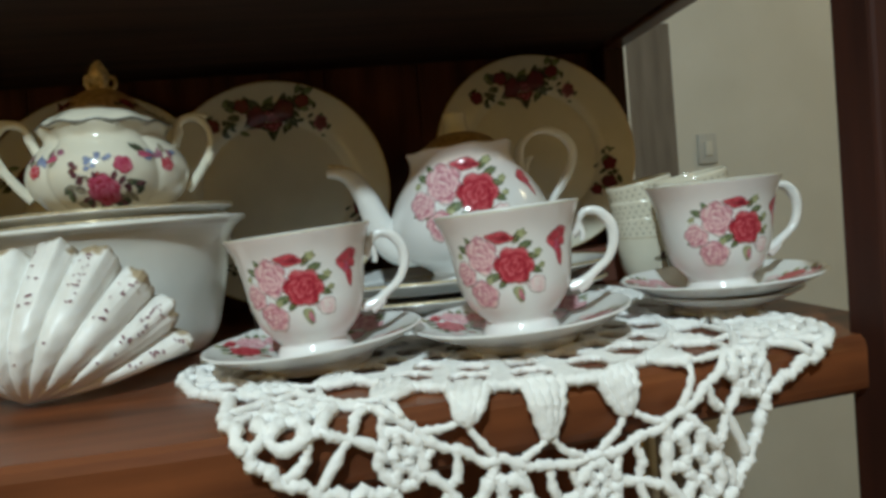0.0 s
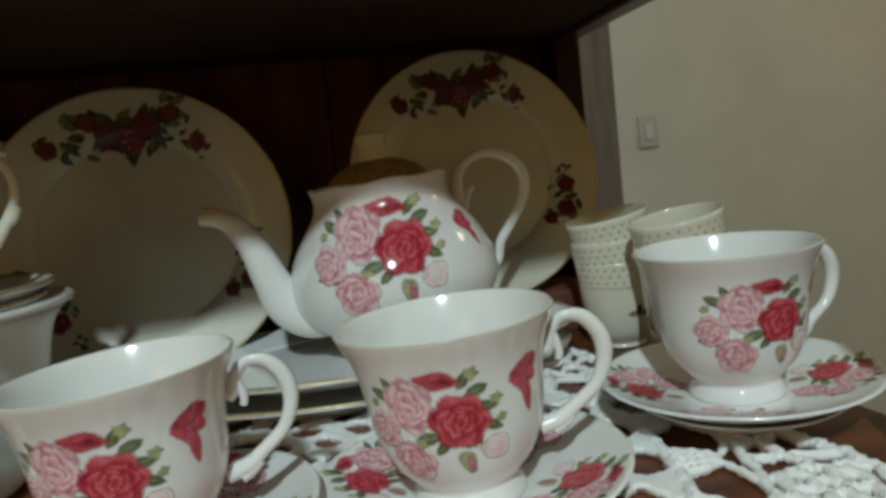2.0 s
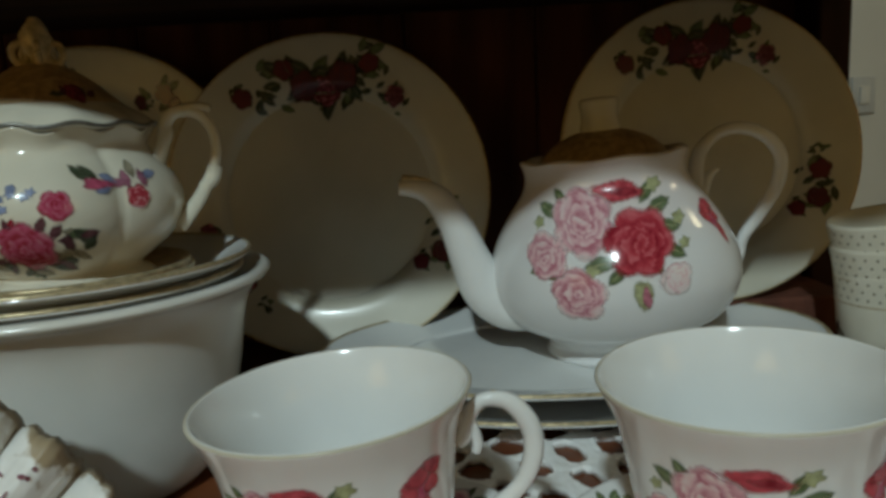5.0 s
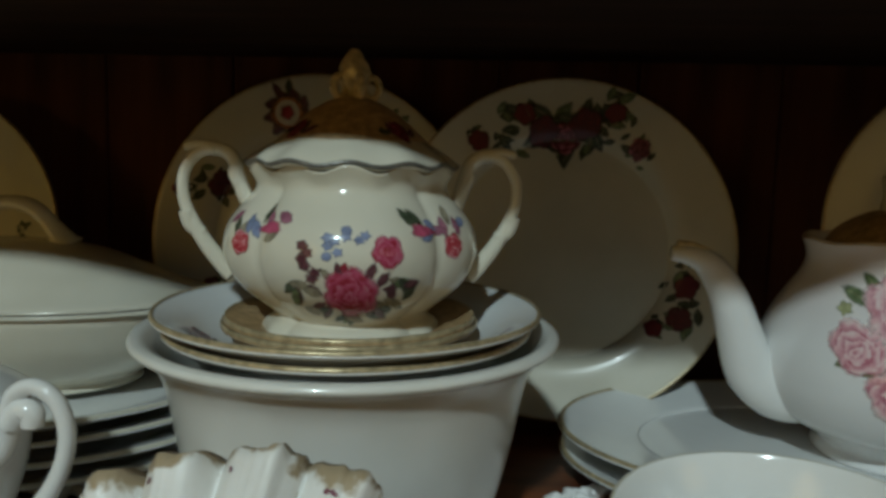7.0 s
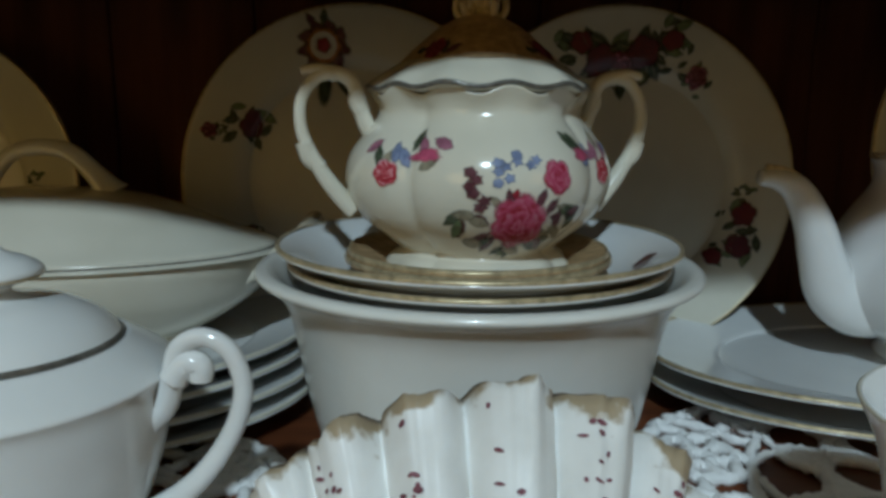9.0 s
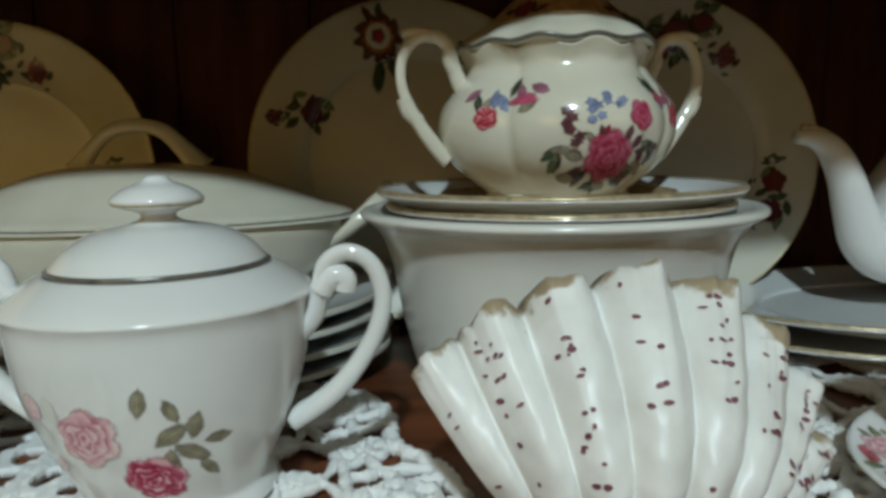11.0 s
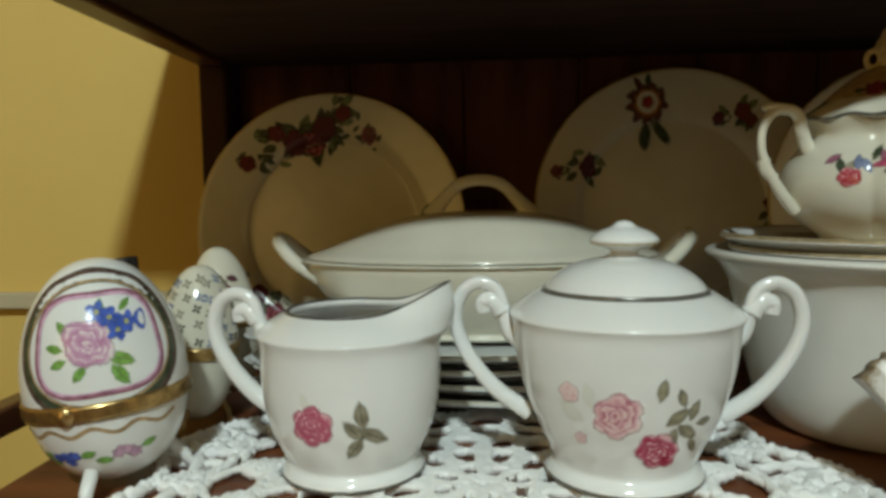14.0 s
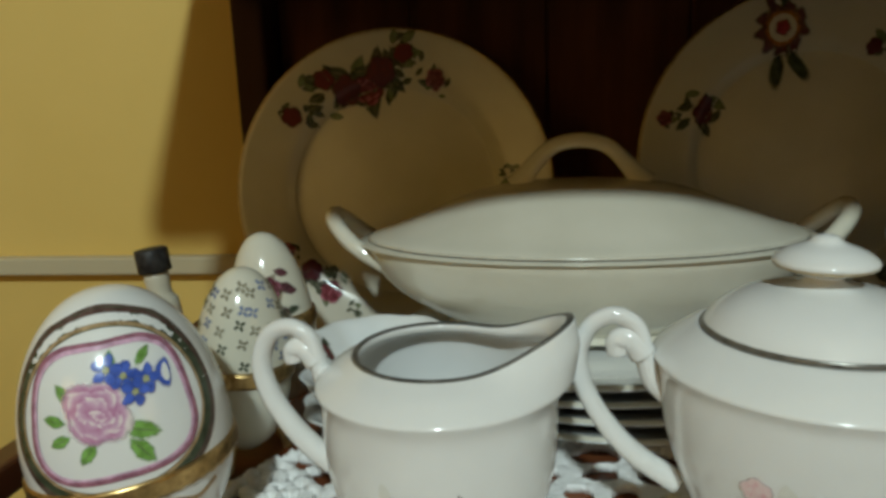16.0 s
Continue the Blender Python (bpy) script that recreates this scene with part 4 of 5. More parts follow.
part("knob_line", lathe(SUGAR_LID([(0.0158, 0.1178), (0.0166, 0.1186), (0.0158, 0.1195)]), 40), GOLD, lid)
part("foot_line", lathe([(0.0383, 0.0012), (0.0391, 0.0021), (0.0383, 0.0032)], 64), SILVER, sugar)
EAR = [(0.0500, 0.0640), (0.0560, 0.0700), (0.0590, 0.0790), (0.0625, 0.0910), (0.0710, 0.0950), (0.0795, 0.0900), (0.0832, 0.0780), (0.0800, 0.0640), (0.0715, 0.0500), (0.0610, 0.0390), (0.0460, 0.0290)]
CURL = [(0.0595, 0.0800), (0.0640, 0.0860), (0.0690, 0.0850), (0.0690, 0.0800)]
for s in (1, -1):
    bm = tube([(s * p.x, 0, p.z) for p in ear(EAR, 0)], lambda t: 0.0040 - 0.0008 * math.sin(3.14 * t), 12, squash=1.2)
    tube([(s * p.x, 0, p.z) for p in ear(CURL, 0)], lambda t: 0.0052 - 0.0012 * t, 10, bm)
    part("handle", bm, WHITE, sugar, "curled ear handle")
at = on_turned(SU_OUT)
d = Decor()
go = at(-90, 0.040)
pale_roses(d, go, 1.3)
d.rose(go, -0.008, 0.003, 0.0122, PINK, PINK_L, PINK_D, 6)
d.rose(go, 0.010, -0.014, 0.0108, MAGENTA, PINK, RED_D, 6)
d.rose(go, -0.024, -0.010, 0.0035, PINK_L, PINK_L, PINK_D, 5)
d.rose(go, -0.030, 0.012, 0.0055, PINK_L, PINK_L, PINK, 5)
d.done("rose_decoration", sugar, "two faded pink roses with grey-brown leaves")

CR_OUT = turned([(0.0340, 0.0), (0.0360, 0.0020), (0.0350, 0.0050), (0.0325, 0.0085), (0.0350, 0.0130), (0.0405, 0.0250), (0.0440, 0.0400), (0.0450, 0.0540), (0.0452, 0.0660), (0.0468, 0.0720)], 5)


def lip(a, z, r):
    k = max(0.0, min(1.0, (z - 0.066) / 0.017))
    w = math.exp(-(math.atan2(math.sin(a), math.cos(a)) / 0.55) ** 2) * k * k
    return 1 + 0.60 * w, 0.0135 * w


creamer = thing("cream_jug", "white creamer with a pink rose and curled handle", "jug", (-0.428, 0.630, 0.0045), -4)
part("body", lathe([(0.0, 0.002), (0.031, 0.002)] + CR_OUT + turned([(0.0468, 0.0720), (0.0462, 0.0735), (0.0400, 0.0785), (0.0335, 0.0822), (0.0315, 0.0832), (0.0300, 0.0822), (0.0310, 0.0795), (0.0390, 0.0760), (0.0415, 0.0640), (0.0405, 0.0420), (0.0330, 0.0180), (0.0, 0.012)], 5)[1:], 80, lip), WHITE, creamer)
part("rim_line", lathe([(0.0330, 0.0823), (0.0318, 0.0838), (0.0302, 0.0830)], 80, lip), SILVER, creamer, "grey lustre rim line")
part("foot_line", lathe([(0.0358, 0.0012), (0.0366, 0.0021), (0.0358, 0.0032)], 64), SILVER, creamer)
bm = tube([(-(p.x - 0.0105), 0, p.z * 0.95) for p in ear(EAR, 0)], lambda t: 0.0044 - 0.0010 * math.sin(3.14 * t), 12, squash=1.2)
tube([(-(p.x - 0.0105), 0, p.z * 0.95) for p in ear(CURL, 0)], lambda t: 0.0050 - 0.0012 * t, 10, bm)
part("handle", bm, WHITE, creamer, "curled ear handle")
at = on_turned(CR_OUT)
d = Decor()
go = at(-88, 0.037)
for u, v, l, t in ((10, -3, 14, 2.3), (14, 4, 15, 1.7), (19, -6, 16, -0.5), (10, -12, 14, -2.2)):
    d.leaf(go, u * 0.001, v * 0.001, l * 0.001, t, LEAF_B, LEAF_D)
d.leaf(go, -0.012, 0.010, 0.009, 1.8, IVORY)
d.rose(go, -0.009, -0.001, 0.0112, MAGENTA, PINK, PINK_D, 6)
d.done("rose_decoration", creamer, "a pink rose with grey-brown leaves")

# ---- porcelain egg boxes, vial ----


def egg_profile(r, h, split):
    """Lower and upper halves of an egg of radius r and height h, parted at that height."""
    pts = []
    for k in range(41):
        t = math.pi * k / 40
        z = h * (1 - math.cos(t)) / 2
        f = z / h
        pts.append((r * math.sin(t) ** 0.92 * (1.05 - 0.14 * f) if 0 < k < 40 else 0.0, z))
    m = max(p[0] for p in pts)
    pts = [(q * r / m, z) for q, z in pts]
    return [p for p in pts if p[1] <= split], [p for p in pts if p[1] >= split]


def egg_box(label, at, r, h, split, foot, decorate, turn=0, tip=(0, 0), group="", mat=WHITE):
    e = thing("egg_box", label, "trinket box", at, turn, group, 1.0, tip)
    low, top = egg_profile(r, h, split)
    part("lower_shell", lathe([(q, z + foot) for q, z in low], 64), mat, e)
    upper_half = part("lid", lathe([(q, z + foot) for q, z in top], 64), mat, e)
    rb = low[-1][0]
    band = lathe([(rb - 0.002, split + foot - 0.0042), (rb + 0.0012, split + foot - 0.0040), (rb + 0.0018, split + foot - 0.002), (rb + 0.0012, split + foot - 0.0003), (rb + 0.0018, split + foot + 0.002), (rb + 0.0012, split + foot + 0.0040), (rb - 0.002, split + foot + 0.0042)], 96, lambda a, z, q: (1 + 0.008 * math.cos(48 * a), 0))
    part("hinge_band", band, BRASS, e, "brass hinge band")
    part("clasp", lathe(turned([(0.0, -0.003), (0.004, -0.002), (0.0045, 0.001), (0.0, 0.003)], 4), 16), BRASS, e, "brass clasp").matrix_basis = pose(0, -rb - 0.0015, split + foot, 90, 0, 0)
    for a in (30, 150, 270):
        c, s = math.cos(radians(a)), math.sin(radians(a))
        bm = tube([(c * x, s * x, z) for x, z in ((r * 0.62, foot + h * 0.10), (r * 0.80, foot + 0.003), (r * 0.86, foot * 0.45), (r * 0.98, 0.0030))], lambda t: r * (0.095 - 0.02 * t), 10)
        part("foot", bm, WHITE if r > 0.03 else BRASS, e)
    d = Decor(decorate is sprig_egg)
    decorate(d, on_turned([(q, z + foot) for q, z in low + top[1:] if 0.02 * h < z < 0.985 * h]))
    d.done("flower_decoration", upper_half)
    return e


def big_egg(d, at):
    go = at(-63, 0.077)

    def oval(k, rx, ry):
        return [(k * rx * math.cos(t) * (1 - 0.12 * math.sin(t)), k * ry * math.sin(t)) for t in (i * 2 * math.pi / 24 for i in range(25))]
    d.stroke(go, oval(1.0, 0.0365, 0.0305), 0.0062, LEAF_D)
    d.stroke(go, oval(1.085, 0.0365, 0.0305), 0.0026, EGG_BROWN)
    d.stroke(go, oval(0.93, 0.0365, 0.0305), 0.0012, BROWN_GILT)
    for k, m, w in ((0.86, MAUVE, 0.0020), (0.82, MAUVE_L, 0.0014)):
        pts = [(x * (0.96 - 0.06 * math.cos(4 * i * 0.2618)), y * (0.93 - 0.07 * math.cos(4 * i * 0.2618))) for i, (x, y) in enumerate(oval(k, 0.0365, 0.0305))]
        d.stroke(go, pts, w, m, 0.0003)
    for u, v, l, t in ((-0.014, 0.008, 0.010, 2.2), (-0.019, 0.000, 0.009, 2.9), (-0.018, -0.007, 0.009, 3.5), (-0.009, -0.012, 0.010, 4.0), (0.009, -0.008, 0.014, -0.4), (0.008, -0.015, 0.013, -1.0), (0.002, 0.016, 0.009, 1.4), (0.013, 0.016, 0.008, 0.8)):
        d.leaf(go, u, v, l, t, LEAF_G, LEAF)
    d.rose(go, -0.004, 0.001, 0.0128, MAUVE_L, PINK_W, MAUVE_M, 4)
    rng = random.Random(6)
    for u, v in ((0.006, 0.011), (0.001, 0.014), (0.013, 0.008), (0.009, 0.005)):
        for k in range(5):
            t = k * 1.2566
            d.blob(go, BLUE, u + 0.003 * math.cos(t), v + 0.003 * math.sin(t), 0.0024, 0.0019, t, 0.1, 3, 10, lift=0.0005)
        d.blob(go, LEAF_Y, u, v, 0.0013, 0.0013, 0, 0.1, 3, 8, lift=0.0008)
    d.blob(go, BLUE, 0.0195, 0.008, 0.0032, 0.0052, 0.1, 0.1, 3, 12, lift=0.0005)
    d.blob(go, WHITE, 0.0200, 0.008, 0.0014, 0.0030, 0.1, 0.1, 3, 10, lift=0.0008)
    for a, m in ((-100, BLUE), (-52, MAUVE_L), (-140, BLUE)):
        go2 = at(a, 0.024)
        for k in range(5):
            d.blob(go2, m, rng.uniform(-0.006, 0.006), rng.uniform(-0.003, 0.003), 0.0034, 0.0028, 0, 0.2, 5, 10)
        d.leaf(go2, -0.010, -0.002, 0.009, 3.0, LEAF_G)
        d.leaf(go2, 0.010, 0.002, 0.009, 0.3, LEAF_G)
    go3 = at(-90, 0.0390)
    d.stroke(go3, [(-0.05 + 0.01 * k, -0.0035 * (k % 2)) for k in range(11)], 0.0020, BROWN_GILT)


def sprig_egg(d, at):
    rng = random.Random(21)
    for a in range(-190, 30, 24):
        for k in range(5):
            go = at(a + rng.uniform(-6, 6), 0.060 + 0.0085 * k + rng.uniform(-0.002, 0.002))
            m = rng.choice((LEAF_D, LEAF_B, LEAF_B, BLUE_G))
            for q in range(4):
                t = q * 1.5708 + 0.5
                d.blob(go, m, 0.0017 * math.cos(t), 0.0017 * math.sin(t), 0.0014, 0.0009, t, 0.05, 3, 8)


def posy_egg(d, at):
    rng = random.Random(22)
    for a, n in ((-66, 30), (-160, 8)):
        go = at(a, 0.078)
        for k in range(n):
            d.leaf(go, rng.uniform(-0.012, 0.012), rng.uniform(-0.016, 0.012), 0.010, rng.uniform(0, 6), rng.choice((PLUM, LEAF_B, BROWN_GILT, LEAF_D)))
        d.rose(go, 0, 0.002, 0.007, MAGENTA if a < -100 else PLUM, PINK if a < -100 else MAUVE, PLUM, 5)


egg_box("white porcelain egg box with painted flowers and brass band", (-0.546, 0.620, 0.0002), 0.0385, 0.111, 0.042, 0.0045, big_egg, 0, (0, -5))
egg_box("small white porcelain egg box with scattered sprigs", (-0.543, 0.703, 0.0002), 0.0240, 0.097, 0.046, 0.006, sprig_egg, 0, (0, 4), "small egg boxes", CREAM)
egg_box("small white porcelain egg box with a flower posy", (-0.540, 0.762, 0.0002), 0.0235, 0.104, 0.052, 0.006, posy_egg, 0, (0, -5), "small egg boxes", CREAM)

vial = thing("vial", "small pale vial with a black screw cap", "bottle", (-0.597, 0.745, 0.0), 0, "", 0.97, (0, -6))
part("glass_body", lathe(turned([(0.0, 0.0), (0.009, 0.0), (0.010, 0.002), (0.010, 0.070), (0.0085, 0.078), (0.0068, 0.082), (0.0068, 0.094), (0.0, 0.095)], 3), 28), PLATE, vial)
part("cap", lathe([(0.0, 0.0942), (0.0088, 0.0942), (0.0094, 0.0948), (0.0094, 0.1072), (0.0086, 0.1082), (0.0, 0.1082)], 28, lambda a, z, r: (1 + 0.02 * math.cos(16 * a), 0)), BLACK, vial, "black ribbed screw cap")

# ---- stacked small cups by the end post ----
for x, y, base, tipx, n in ((0.354, 0.790, 0.0, 0, 3), (0.370, 0.716, 0.0, 0, 3)):
    for k in range(n):
        c = thing("coffee_cup", "small cream coffee cup with dotted rim in a stack", "cup", (x + 0.003 * k, y, base + 0.0180 * k + 0.0002), 0, "stacked coffee cups", 0.93, (0, -5 * k))
        prof = turned([(0.018, 0.0), (0.020, 0.002), (0.0195, 0.005), (0.026, 0.014), (0.0305, 0.030), (0.0325, 0.050), (0.0340, 0.066), (0.0348, 0.074)], 4)
        inner = turned([(0.0348, 0.074), (0.0342, 0.0752), (0.0332, 0.074), (0.0312, 0.052), (0.0290, 0.032), (0.0240, 0.0165), (0.0, 0.010)], 4)
        part("body", lathe([(0.0, 0.002), (0.016, 0.002)] + prof + inner[1:], 56), CREAM, c)
        d = Decor(True)
        at = on_turned(prof)
        for a in range(0, 360, 12):
            for q in range(3):
                d.blob(at(a + 6 * (q % 2), 0.0700 - 0.0055 * q), LEAF_B, 0, 0, 0.0010, 0.0010, 0, 0, 3, 8)
        d.stroke(at(-90, 0.0545), [(-0.09 + 0.02 * q, 0) for q in range(10)], 0.0009, GOLD)
        for a in (-80, 40, 160):
            go = at(a, 0.032)
            for q in range(5):
                d.leaf(go, (q - 2) * 0.004, 0.003 * (q % 2), 0.012, q * 1.4, (LEAF_B, PLUM)[q % 2])
        d.done("dotted_decoration", c)

# ---- clam shell ----


def shell_point(f, s, inset=0.0):
    """f: 0..1 across the fan, s: 0..1 from hinge to lip."""
    a = radians(131 - 119 * f)
    rib = abs(math.sin(math.pi * 7.5 * f + 0.5)* 1.0) ** 0.62
    jag = noise.noise(Vector((f * 38, 2.0, 0.5))) * 0.030 + noise.noise(Vector((f * 120, 5.0, 0.5))) * 0.008
    fan = float(np.interp(f, (0.0, 0.3, 0.52, 0.7, 1.0), (0.088, 0.0985, 0.1085, 0.1055, 0.0985)))
    rad = fan * s * (1 + (0.11 * (rib - 0.5) + jag) * s ** 4)
    bulge = 0.050 * math.sin(math.pi * min(1, 0.08 + 0.86 * s)) * (0.35 + 0.65 * math.sin(math.pi * (0.06 + 0.88 * f)))
    bulge += 0.0105 * rib * s ** 0.8
    grow = 0.0005 * math.sin(60 * s + 5 * rib) * s + 0.0010 * noise.noise(Vector((f * 16, s * 7, 1.0)))
    wide, tall = max(s, 0.001) ** -0.17, max(s, 0.001) ** 0.20
    return Vector((rad * wide * math.cos(a), 0.018 * s - bulge - grow + inset, 0.0012 + rad * tall * math.sin(a) * 0.955))


shell = thing("clam_shell", "white ribbed clam shell with plum specks standing on edge", "shell", (-0.143, 0.586, 0.0), 4, "", 0.95)
bm = bmesh.new()
NF, NS = 300, 44
lip_value = bm.verts.layers.float.new("rim")
outer = [[bm.verts.new(shell_point(i / NF, j / NS)) for j in range(1, NS + 1)] for i in range(NF + 1)]
inner = [[bm.verts.new(shell_point(i / NF, j / NS * 0.975, 0.004 + 0.008 * j / NS)) for j in range(1, NS + 1)] for i in range(NF + 1)]
for col in outer:
    for j, v in enumerate(col):
        v[lip_value] = (j + 1) / NS
for i in range(NF):
    for j in range(NS - 1):
        bm.faces.new((outer[i][j], outer[i + 1][j], outer[i + 1][j + 1], outer[i][j + 1]))
        bm.faces.new((inner[i][j], inner[i][j + 1], inner[i + 1][j + 1], inner[i + 1][j])).material_index = 1
    bm.faces.new((outer[i][-1], outer[i + 1][-1], inner[i + 1][-1], inner[i][-1])).material_index = 1
    bm.faces.new((outer[i][0], inner[i][0], inner[i + 1][0], outer[i + 1][0]))
for e in (0, NF):
    for j in range(NS - 1):
        bm.faces.new((outer[e][j], outer[e][j + 1], inner[e][j + 1], inner[e][j]))
part("valve", bm, [SHELL, SHELL_IN], shell)
rng = random.Random(5)
bm = bmesh.new()
for k in range(130):
    f = (rng.randint(0, 7) + 0.15 + rng.uniform(-0.12, 0.2)) / 7.5
    s = 1 - abs(rng.gauss(0, 0.22)) - 0.04
    if not (0.03 < f < 0.97) or s < 0.35:
        continue
    p, q, w = shell_point(f, s), shell_point(f + 0.004, s), shell_point(f, s + 0.01)
    n = (w - p).cross(q - p).normalized()
    if n.y > 0:
        n = -n
    u, v = (q - p).normalized(), (w - p).normalized()
    ru, rv = rng.uniform(0.0006, 0.0019), rng.uniform(0.0005, 0.0011)
    bm.faces.new([bm.verts.new(p + n * 0.0007 + u * ru * math.cos(t) * rng.uniform(0.7, 1.2) + v * rv * math.sin(t)) for t in (i * 0.785 for i in range(8))])
part("specks", bm, SPECK, shell, "scattered plum specks on the ribs")

# ---- crochet doilies ----


def doily(name, label, cx, cy, radius, turn, points, deep=1.0):
    """Crocheted cloth with open-work holes and a pointed edge; what reaches past the shelf's front hangs down."""
    d = thing(name, label, "doily", (cx, cy, 0.0))

    def lay(a, r, lump):
        x, y = r * math.cos(a), deep * r * math.sin(a)
        front = shelf_front(cx + x)
        over = front - (cy + y)
        z = 0.0026 + lump + 0.0008 * math.sin(40 * x + 3) * math.cos(37 * y)
        if over <= 0:
            return (x, y, z)
        bend = 0.004
        if over < bend * 1.57:
            q = over / bend
            return (x, front - cy - bend * math.sin(q) - lump * math.sin(q), z - bend * (1 - math.cos(q)) - lump * (1 - math.cos(q)))
        drop = over - bend * 1.57
        return (x * (1 - 0.05 * drop / 0.1), front - cy - bend - 0.0015 - lump - 0.02 * drop + 0.002 * math.sin(60 * x), 0.0026 - bend - drop)

    na, nr = points * 64, 96
    aa = np.arange(na) * 2 * math.pi / na
    rr = np.linspace(0.012, 0.606, nr)
    A, Q = np.meshgrid(aa, rr, indexing="ij")
    solid = np.ones_like(Q, dtype=bool)

    def holes(q0, half, count, share, phase=0.0, grow=0.0):
        """A ring of oval or wedge-shaped openings."""
        w = ((A - turn) * count / (2 * math.pi) + phase) % 1.0 - 0.5
        v = (Q - q0) / half
        return (w / (share * (1 + grow * v))) ** 2 + np.abs(v) ** 2.6 < 1.0

    p2 = points * 2
    for ring in (holes(0.10, 0.030, 8, 0.28), holes(0.21, 0.045, 12, 0.27), holes(0.325, 0.042, 18, 0.28, 0.5), holes(0.430, 0.036, p2, 0.30)):
        solid &= ~ring
    solid &= ~holes(0.535, 0.050, p2, 0.30, 0.0, -0.45)         # wedges between solid petals
    verts, index, faces = [], -np.ones((na, nr), dtype=int), []
    for i in range(na):
        for k in range(nr):
            if solid[i, k]:
                lump = 0.0011 * noise.noise(Vector((math.cos(aa[i]) * rr[k] * 55, math.sin(aa[i]) * rr[k] * 55, 1.0))) + 0.0004 * math.sin(rr[k] * radius * 1500)
                wob = 0.011 * noise.noise(Vector((math.cos(aa[i]) * rr[k] * 13, math.sin(aa[i]) * rr[k] * 13, 7.0))) + 0.004 * noise.noise(Vector((math.cos(aa[i]) * rr[k] * 40, math.sin(aa[i]) * rr[k] * 40, 3.0)))
                index[i, k] = len(verts)
                verts.append(lay(aa[i] + wob * 2, (rr[k] + wob) * radius, lump))
    for i in range(na):
        for k in range(nr - 1):
            q = (index[i, k], index[(i + 1) % na, k], index[(i + 1) % na, k + 1], index[i, k + 1])
            if min(q) >= 0:
                faces.append([int(v) for v in q])
    co, quads = np.array(verts), np.array(faces)
    for turn_ in range(4):                                  # soften the stitches' steps
        total, count = np.zeros_like(co), np.zeros(len(co))
        for a in range(4):
            for b in ((a + 1) % 4, (a + 3) % 4):
                np.add.at(total, quads[:, a], co[quads[:, b]])
                np.add.at(count, quads[:, a], 1)
        co = np.where(count[:, None] > 0, 0.5 * co + 0.5 * total / np.maximum(count, 1)[:, None], co)
    def piece(name, label=""):
        used, flat = np.unique(quads, return_inverse=True)
        me = bpy.data.meshes.new(name)
        me.from_pydata(co[used].tolist(), [], flat.reshape(-1, 4).tolist())
        me.polygons.foreach_set("use_smooth", [True] * len(me.polygons))
        me.materials.append(CROCHET)
        ob = new(name, me)
        ob.parent = d
        thick = ob.modifiers.new("thickness", "SOLIDIFY")
        thick.thickness, thick.offset = 0.0044, 0.0
        tagged(ob, label)

    piece("centre", "open-work centre with solid petals")

    # the border is worked in cords: petals, webs, florets and an edging chain
    def spot(k, sec, q):
        a = turn + (k + sec) * 2 * math.pi / points
        x, y = q * math.cos(a), q * math.sin(a)
        q += 0.014 * noise.noise(Vector((x * 6, y * 6, 7.0))) + 0.006 * noise.noise(Vector((x * 19, y * 19, 3.0)))
        a += 0.022 * noise.noise(Vector((x * 6, y * 6, 17.0))) + 0.008 * noise.noise(Vector((x * 19, y * 19, 13.0)))
        return lay(a, q * radius, 0.0004)

    def cord(bm, k, pts, w, taper=None, steps=5):
        line = [spot(k, v.x, v.y) for v in spline([(a, b, 0) for a, b in pts], steps)]
        seed = pts[0][0] * 7 + k

        def girth(t):
            knot = 1 + 0.24 * math.sin(t * len(line) * 2.4 + seed) + 0.14 * math.sin(t * len(line) * 5.1)
            return 1.12 * w * knot * (taper(t) if taper else 1.0)
        tube(line, girth, 7, bm)

    def floret(bm, k, sec, q, r, arms, w):
        per = points / (2 * math.pi * q)

        def at_(t, f):
            return (sec + r * f * math.cos(t) * per, q + r * f * math.sin(t))
        for f, m in ((1.0, 1.15), (0.34, 1.05)):
            cord(bm, k, [at_(t * math.pi / 6, f * (1 + 0.07 * math.cos(arms * t * math.pi / 6))) for t in range(13)], w * m, None, 3)
        for n in range(arms):
            t = 2 * math.pi * n / arms + 0.3
            cord(bm, k, [at_(t, 0.30), at_(t + 0.08, 0.66), at_(t, 1.0)], w, lambda t: 1.0 + 0.35 * math.sin(3.14 * t), 4)

    def rim_at(sec):
        return 0.885 + 0.105 * math.cos(math.pi * sec) ** 1.2

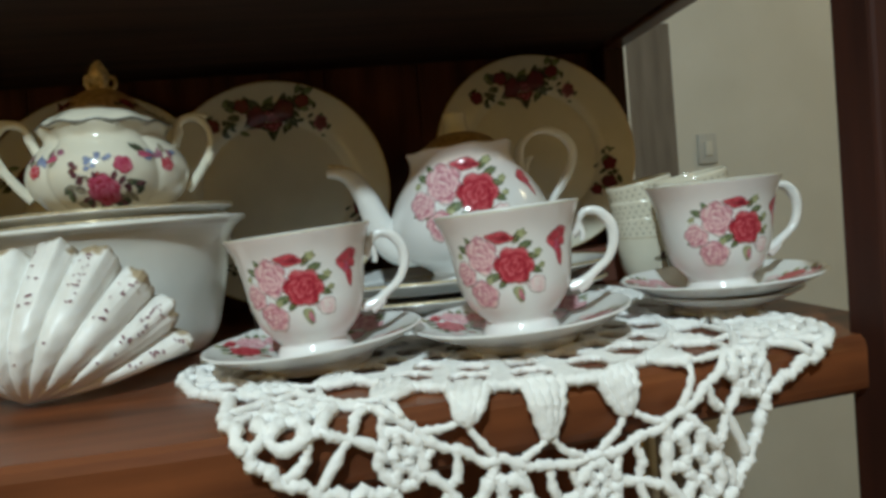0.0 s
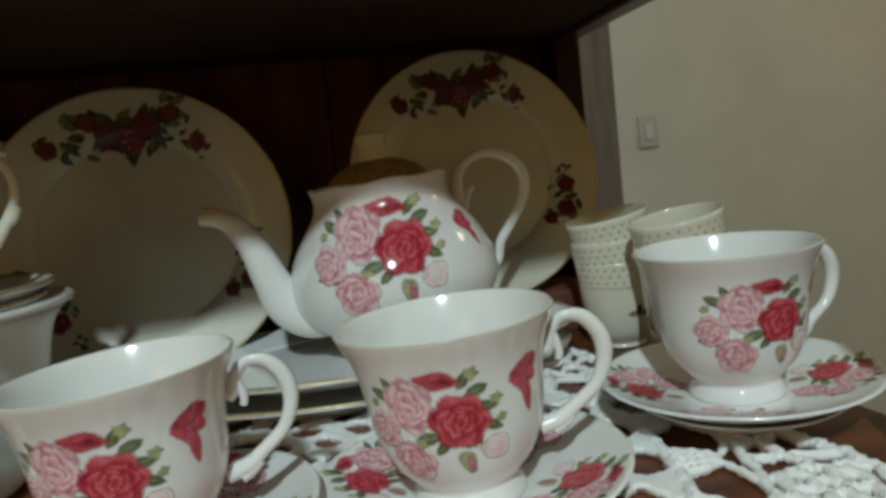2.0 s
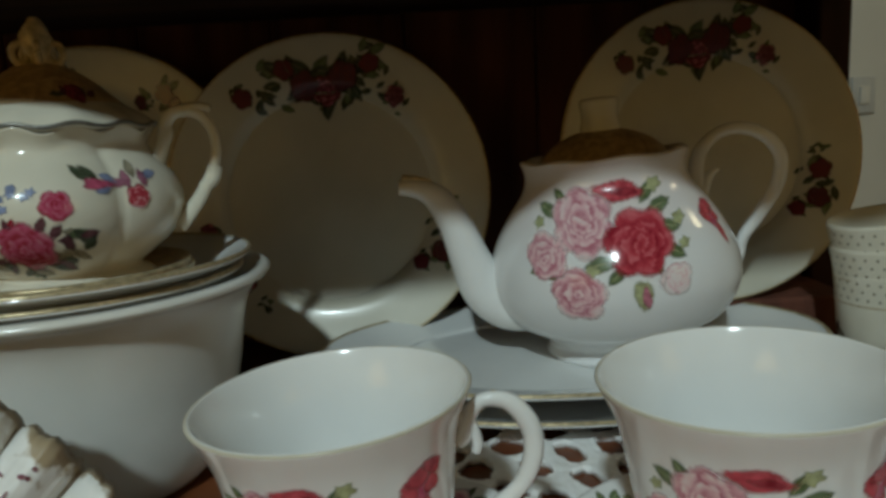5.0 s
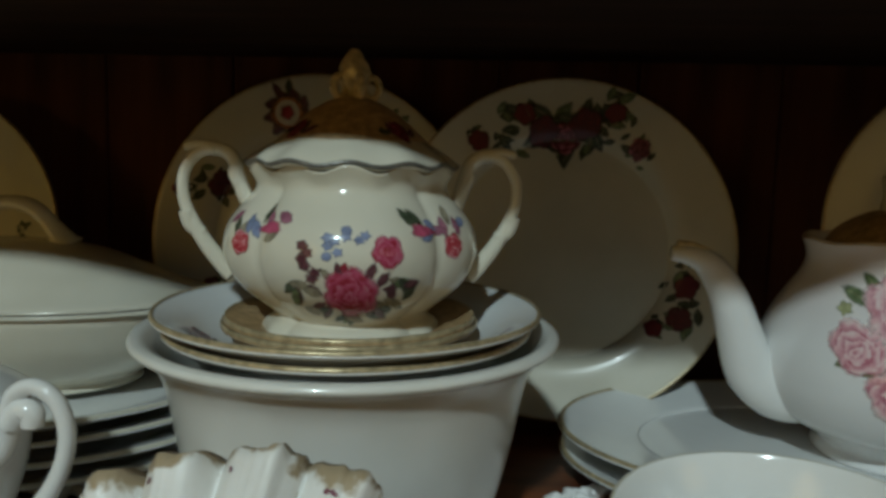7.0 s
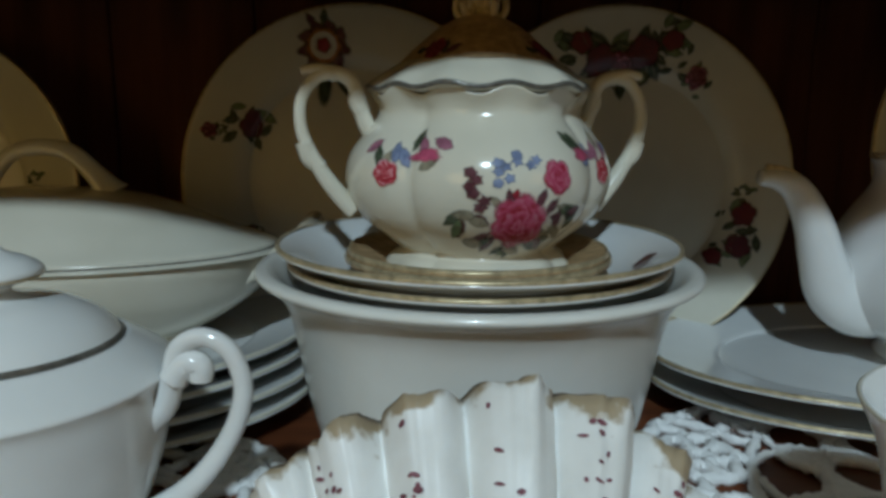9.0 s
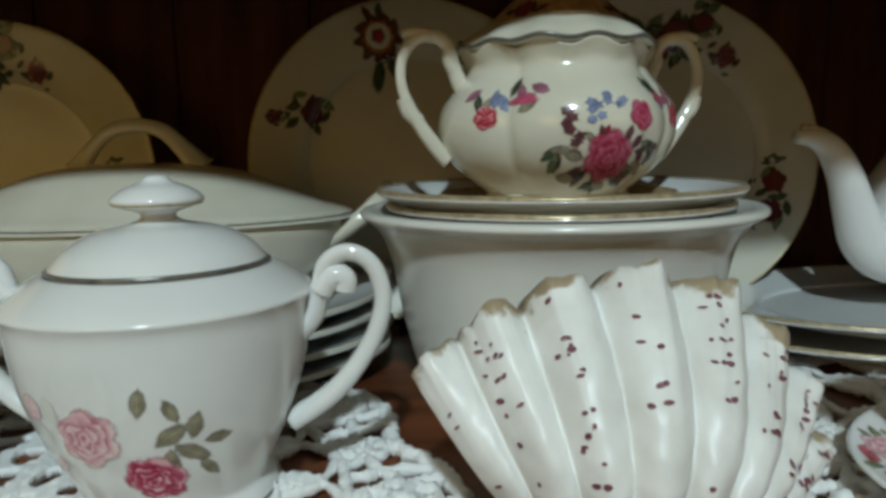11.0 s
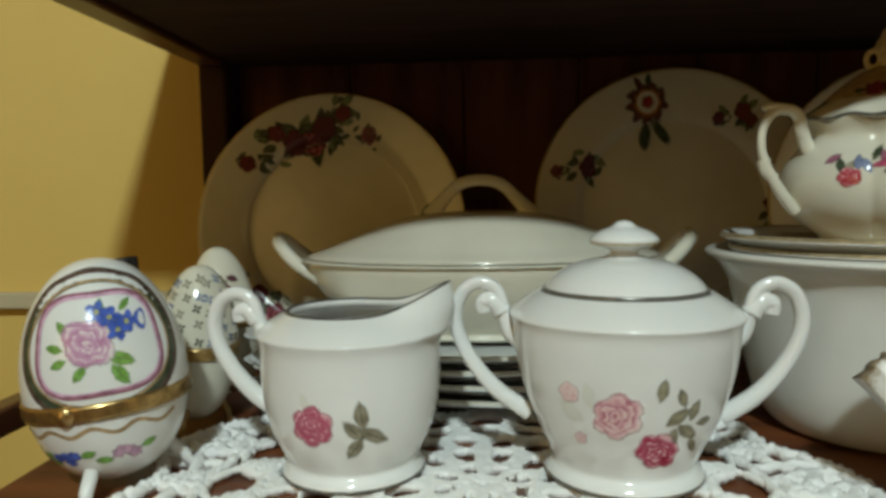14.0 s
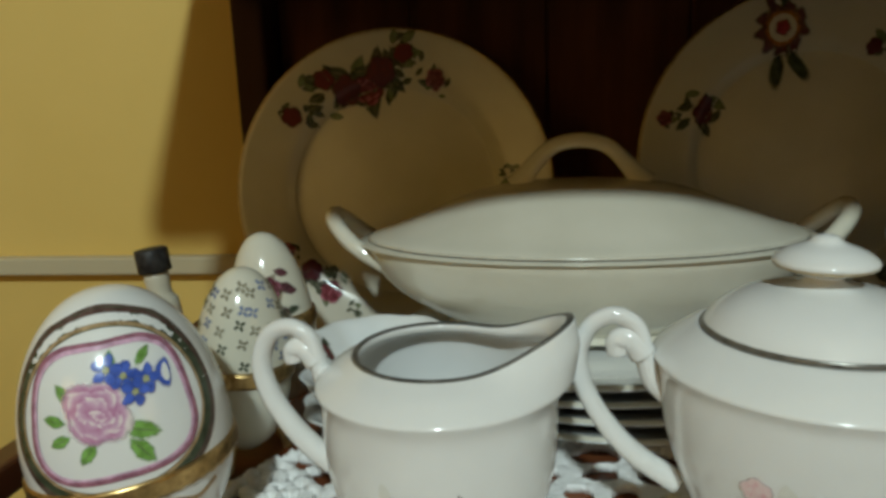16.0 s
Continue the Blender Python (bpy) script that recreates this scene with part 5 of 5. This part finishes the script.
    for k in range(points):
        bm = bmesh.new()
        cord(bm, k, [(-0.5 + n / 8, 0.598) for n in range(9)], 0.0030)
        for c in (-0.25, 0.25):                                   # solid petals that taper outwards
            for off, w in ((-0.12, 0.0034), (-0.06, 0.0042), (0.0, 0.0046), (0.06, 0.0042), (0.12, 0.0034)):
                cord(bm, k, [(c + off, 0.597), (c + off * 0.75, 0.645), (c + off * 0.18, 0.700)], w, lambda t: 1.0 - 0.45 * t)
            for to in (c - 0.2, c + 0.2):
                cord(bm, k, [(c, 0.690), (c + (to - c) * 0.45, 0.722), (to, 0.748)], 0.0019)
        cord(bm, k, [(-0.5 + n / 8, 0.750 + 0.008 * (n % 2)) for n in range(9)], 0.0025)
        floret(bm, k, 0.0, 0.868, 0.082, 6, 0.0027)
        floret(bm, k, 0.5, 0.818, 0.050, 5, 0.0025)
        for f in (-1, 1):
            cord(bm, k, [(f * 0.05, 0.756), (f * 0.07, 0.775), (f * 0.09, 0.800)], 0.0026)
            cord(bm, k, [(f * 0.145, 0.870), (f * 0.20, 0.862), (f * 0.27, 0.838), (f * 0.40, 0.820)], 0.0025)
            cord(bm, k, [(f * 0.26, 0.752), (f * 0.245, 0.800), (f * 0.275, 0.840), (f * 0.255, rim_at(0.26))], 0.0024)
            cord(bm, k, [(f * 0.14, 0.890), (f * 0.17, 0.925), (f * 0.15, rim_at(0.15))], 0.0024)
            cord(bm, k, [(f * 0.36, 0.756), (f * 0.385, 0.785), (f * 0.42, 0.800)], 0.0022)
        cord(bm, k, [(0.0, 0.948), (0.01, 0.965), (0.0, 0.985)], 0.0026)
        cord(bm, k, [(-0.5 + n / 20, rim_at(-0.5 + n / 20) + 0.011 * (n % 2)) for n in range(21)], 0.0031, None, 4)
        part("scallop", bm, CROCHET, d)
    return d


doily("crochet_doily", "white crocheted cotton doily hanging over the shelf edge", 0.150, 0.622, 0.205, 0.15, 10, 1.25)
doily("crochet_doily", "white crocheted cotton doily under the sugar bowl and creamer", -0.362, 0.612, 0.182, 0.0, 9)
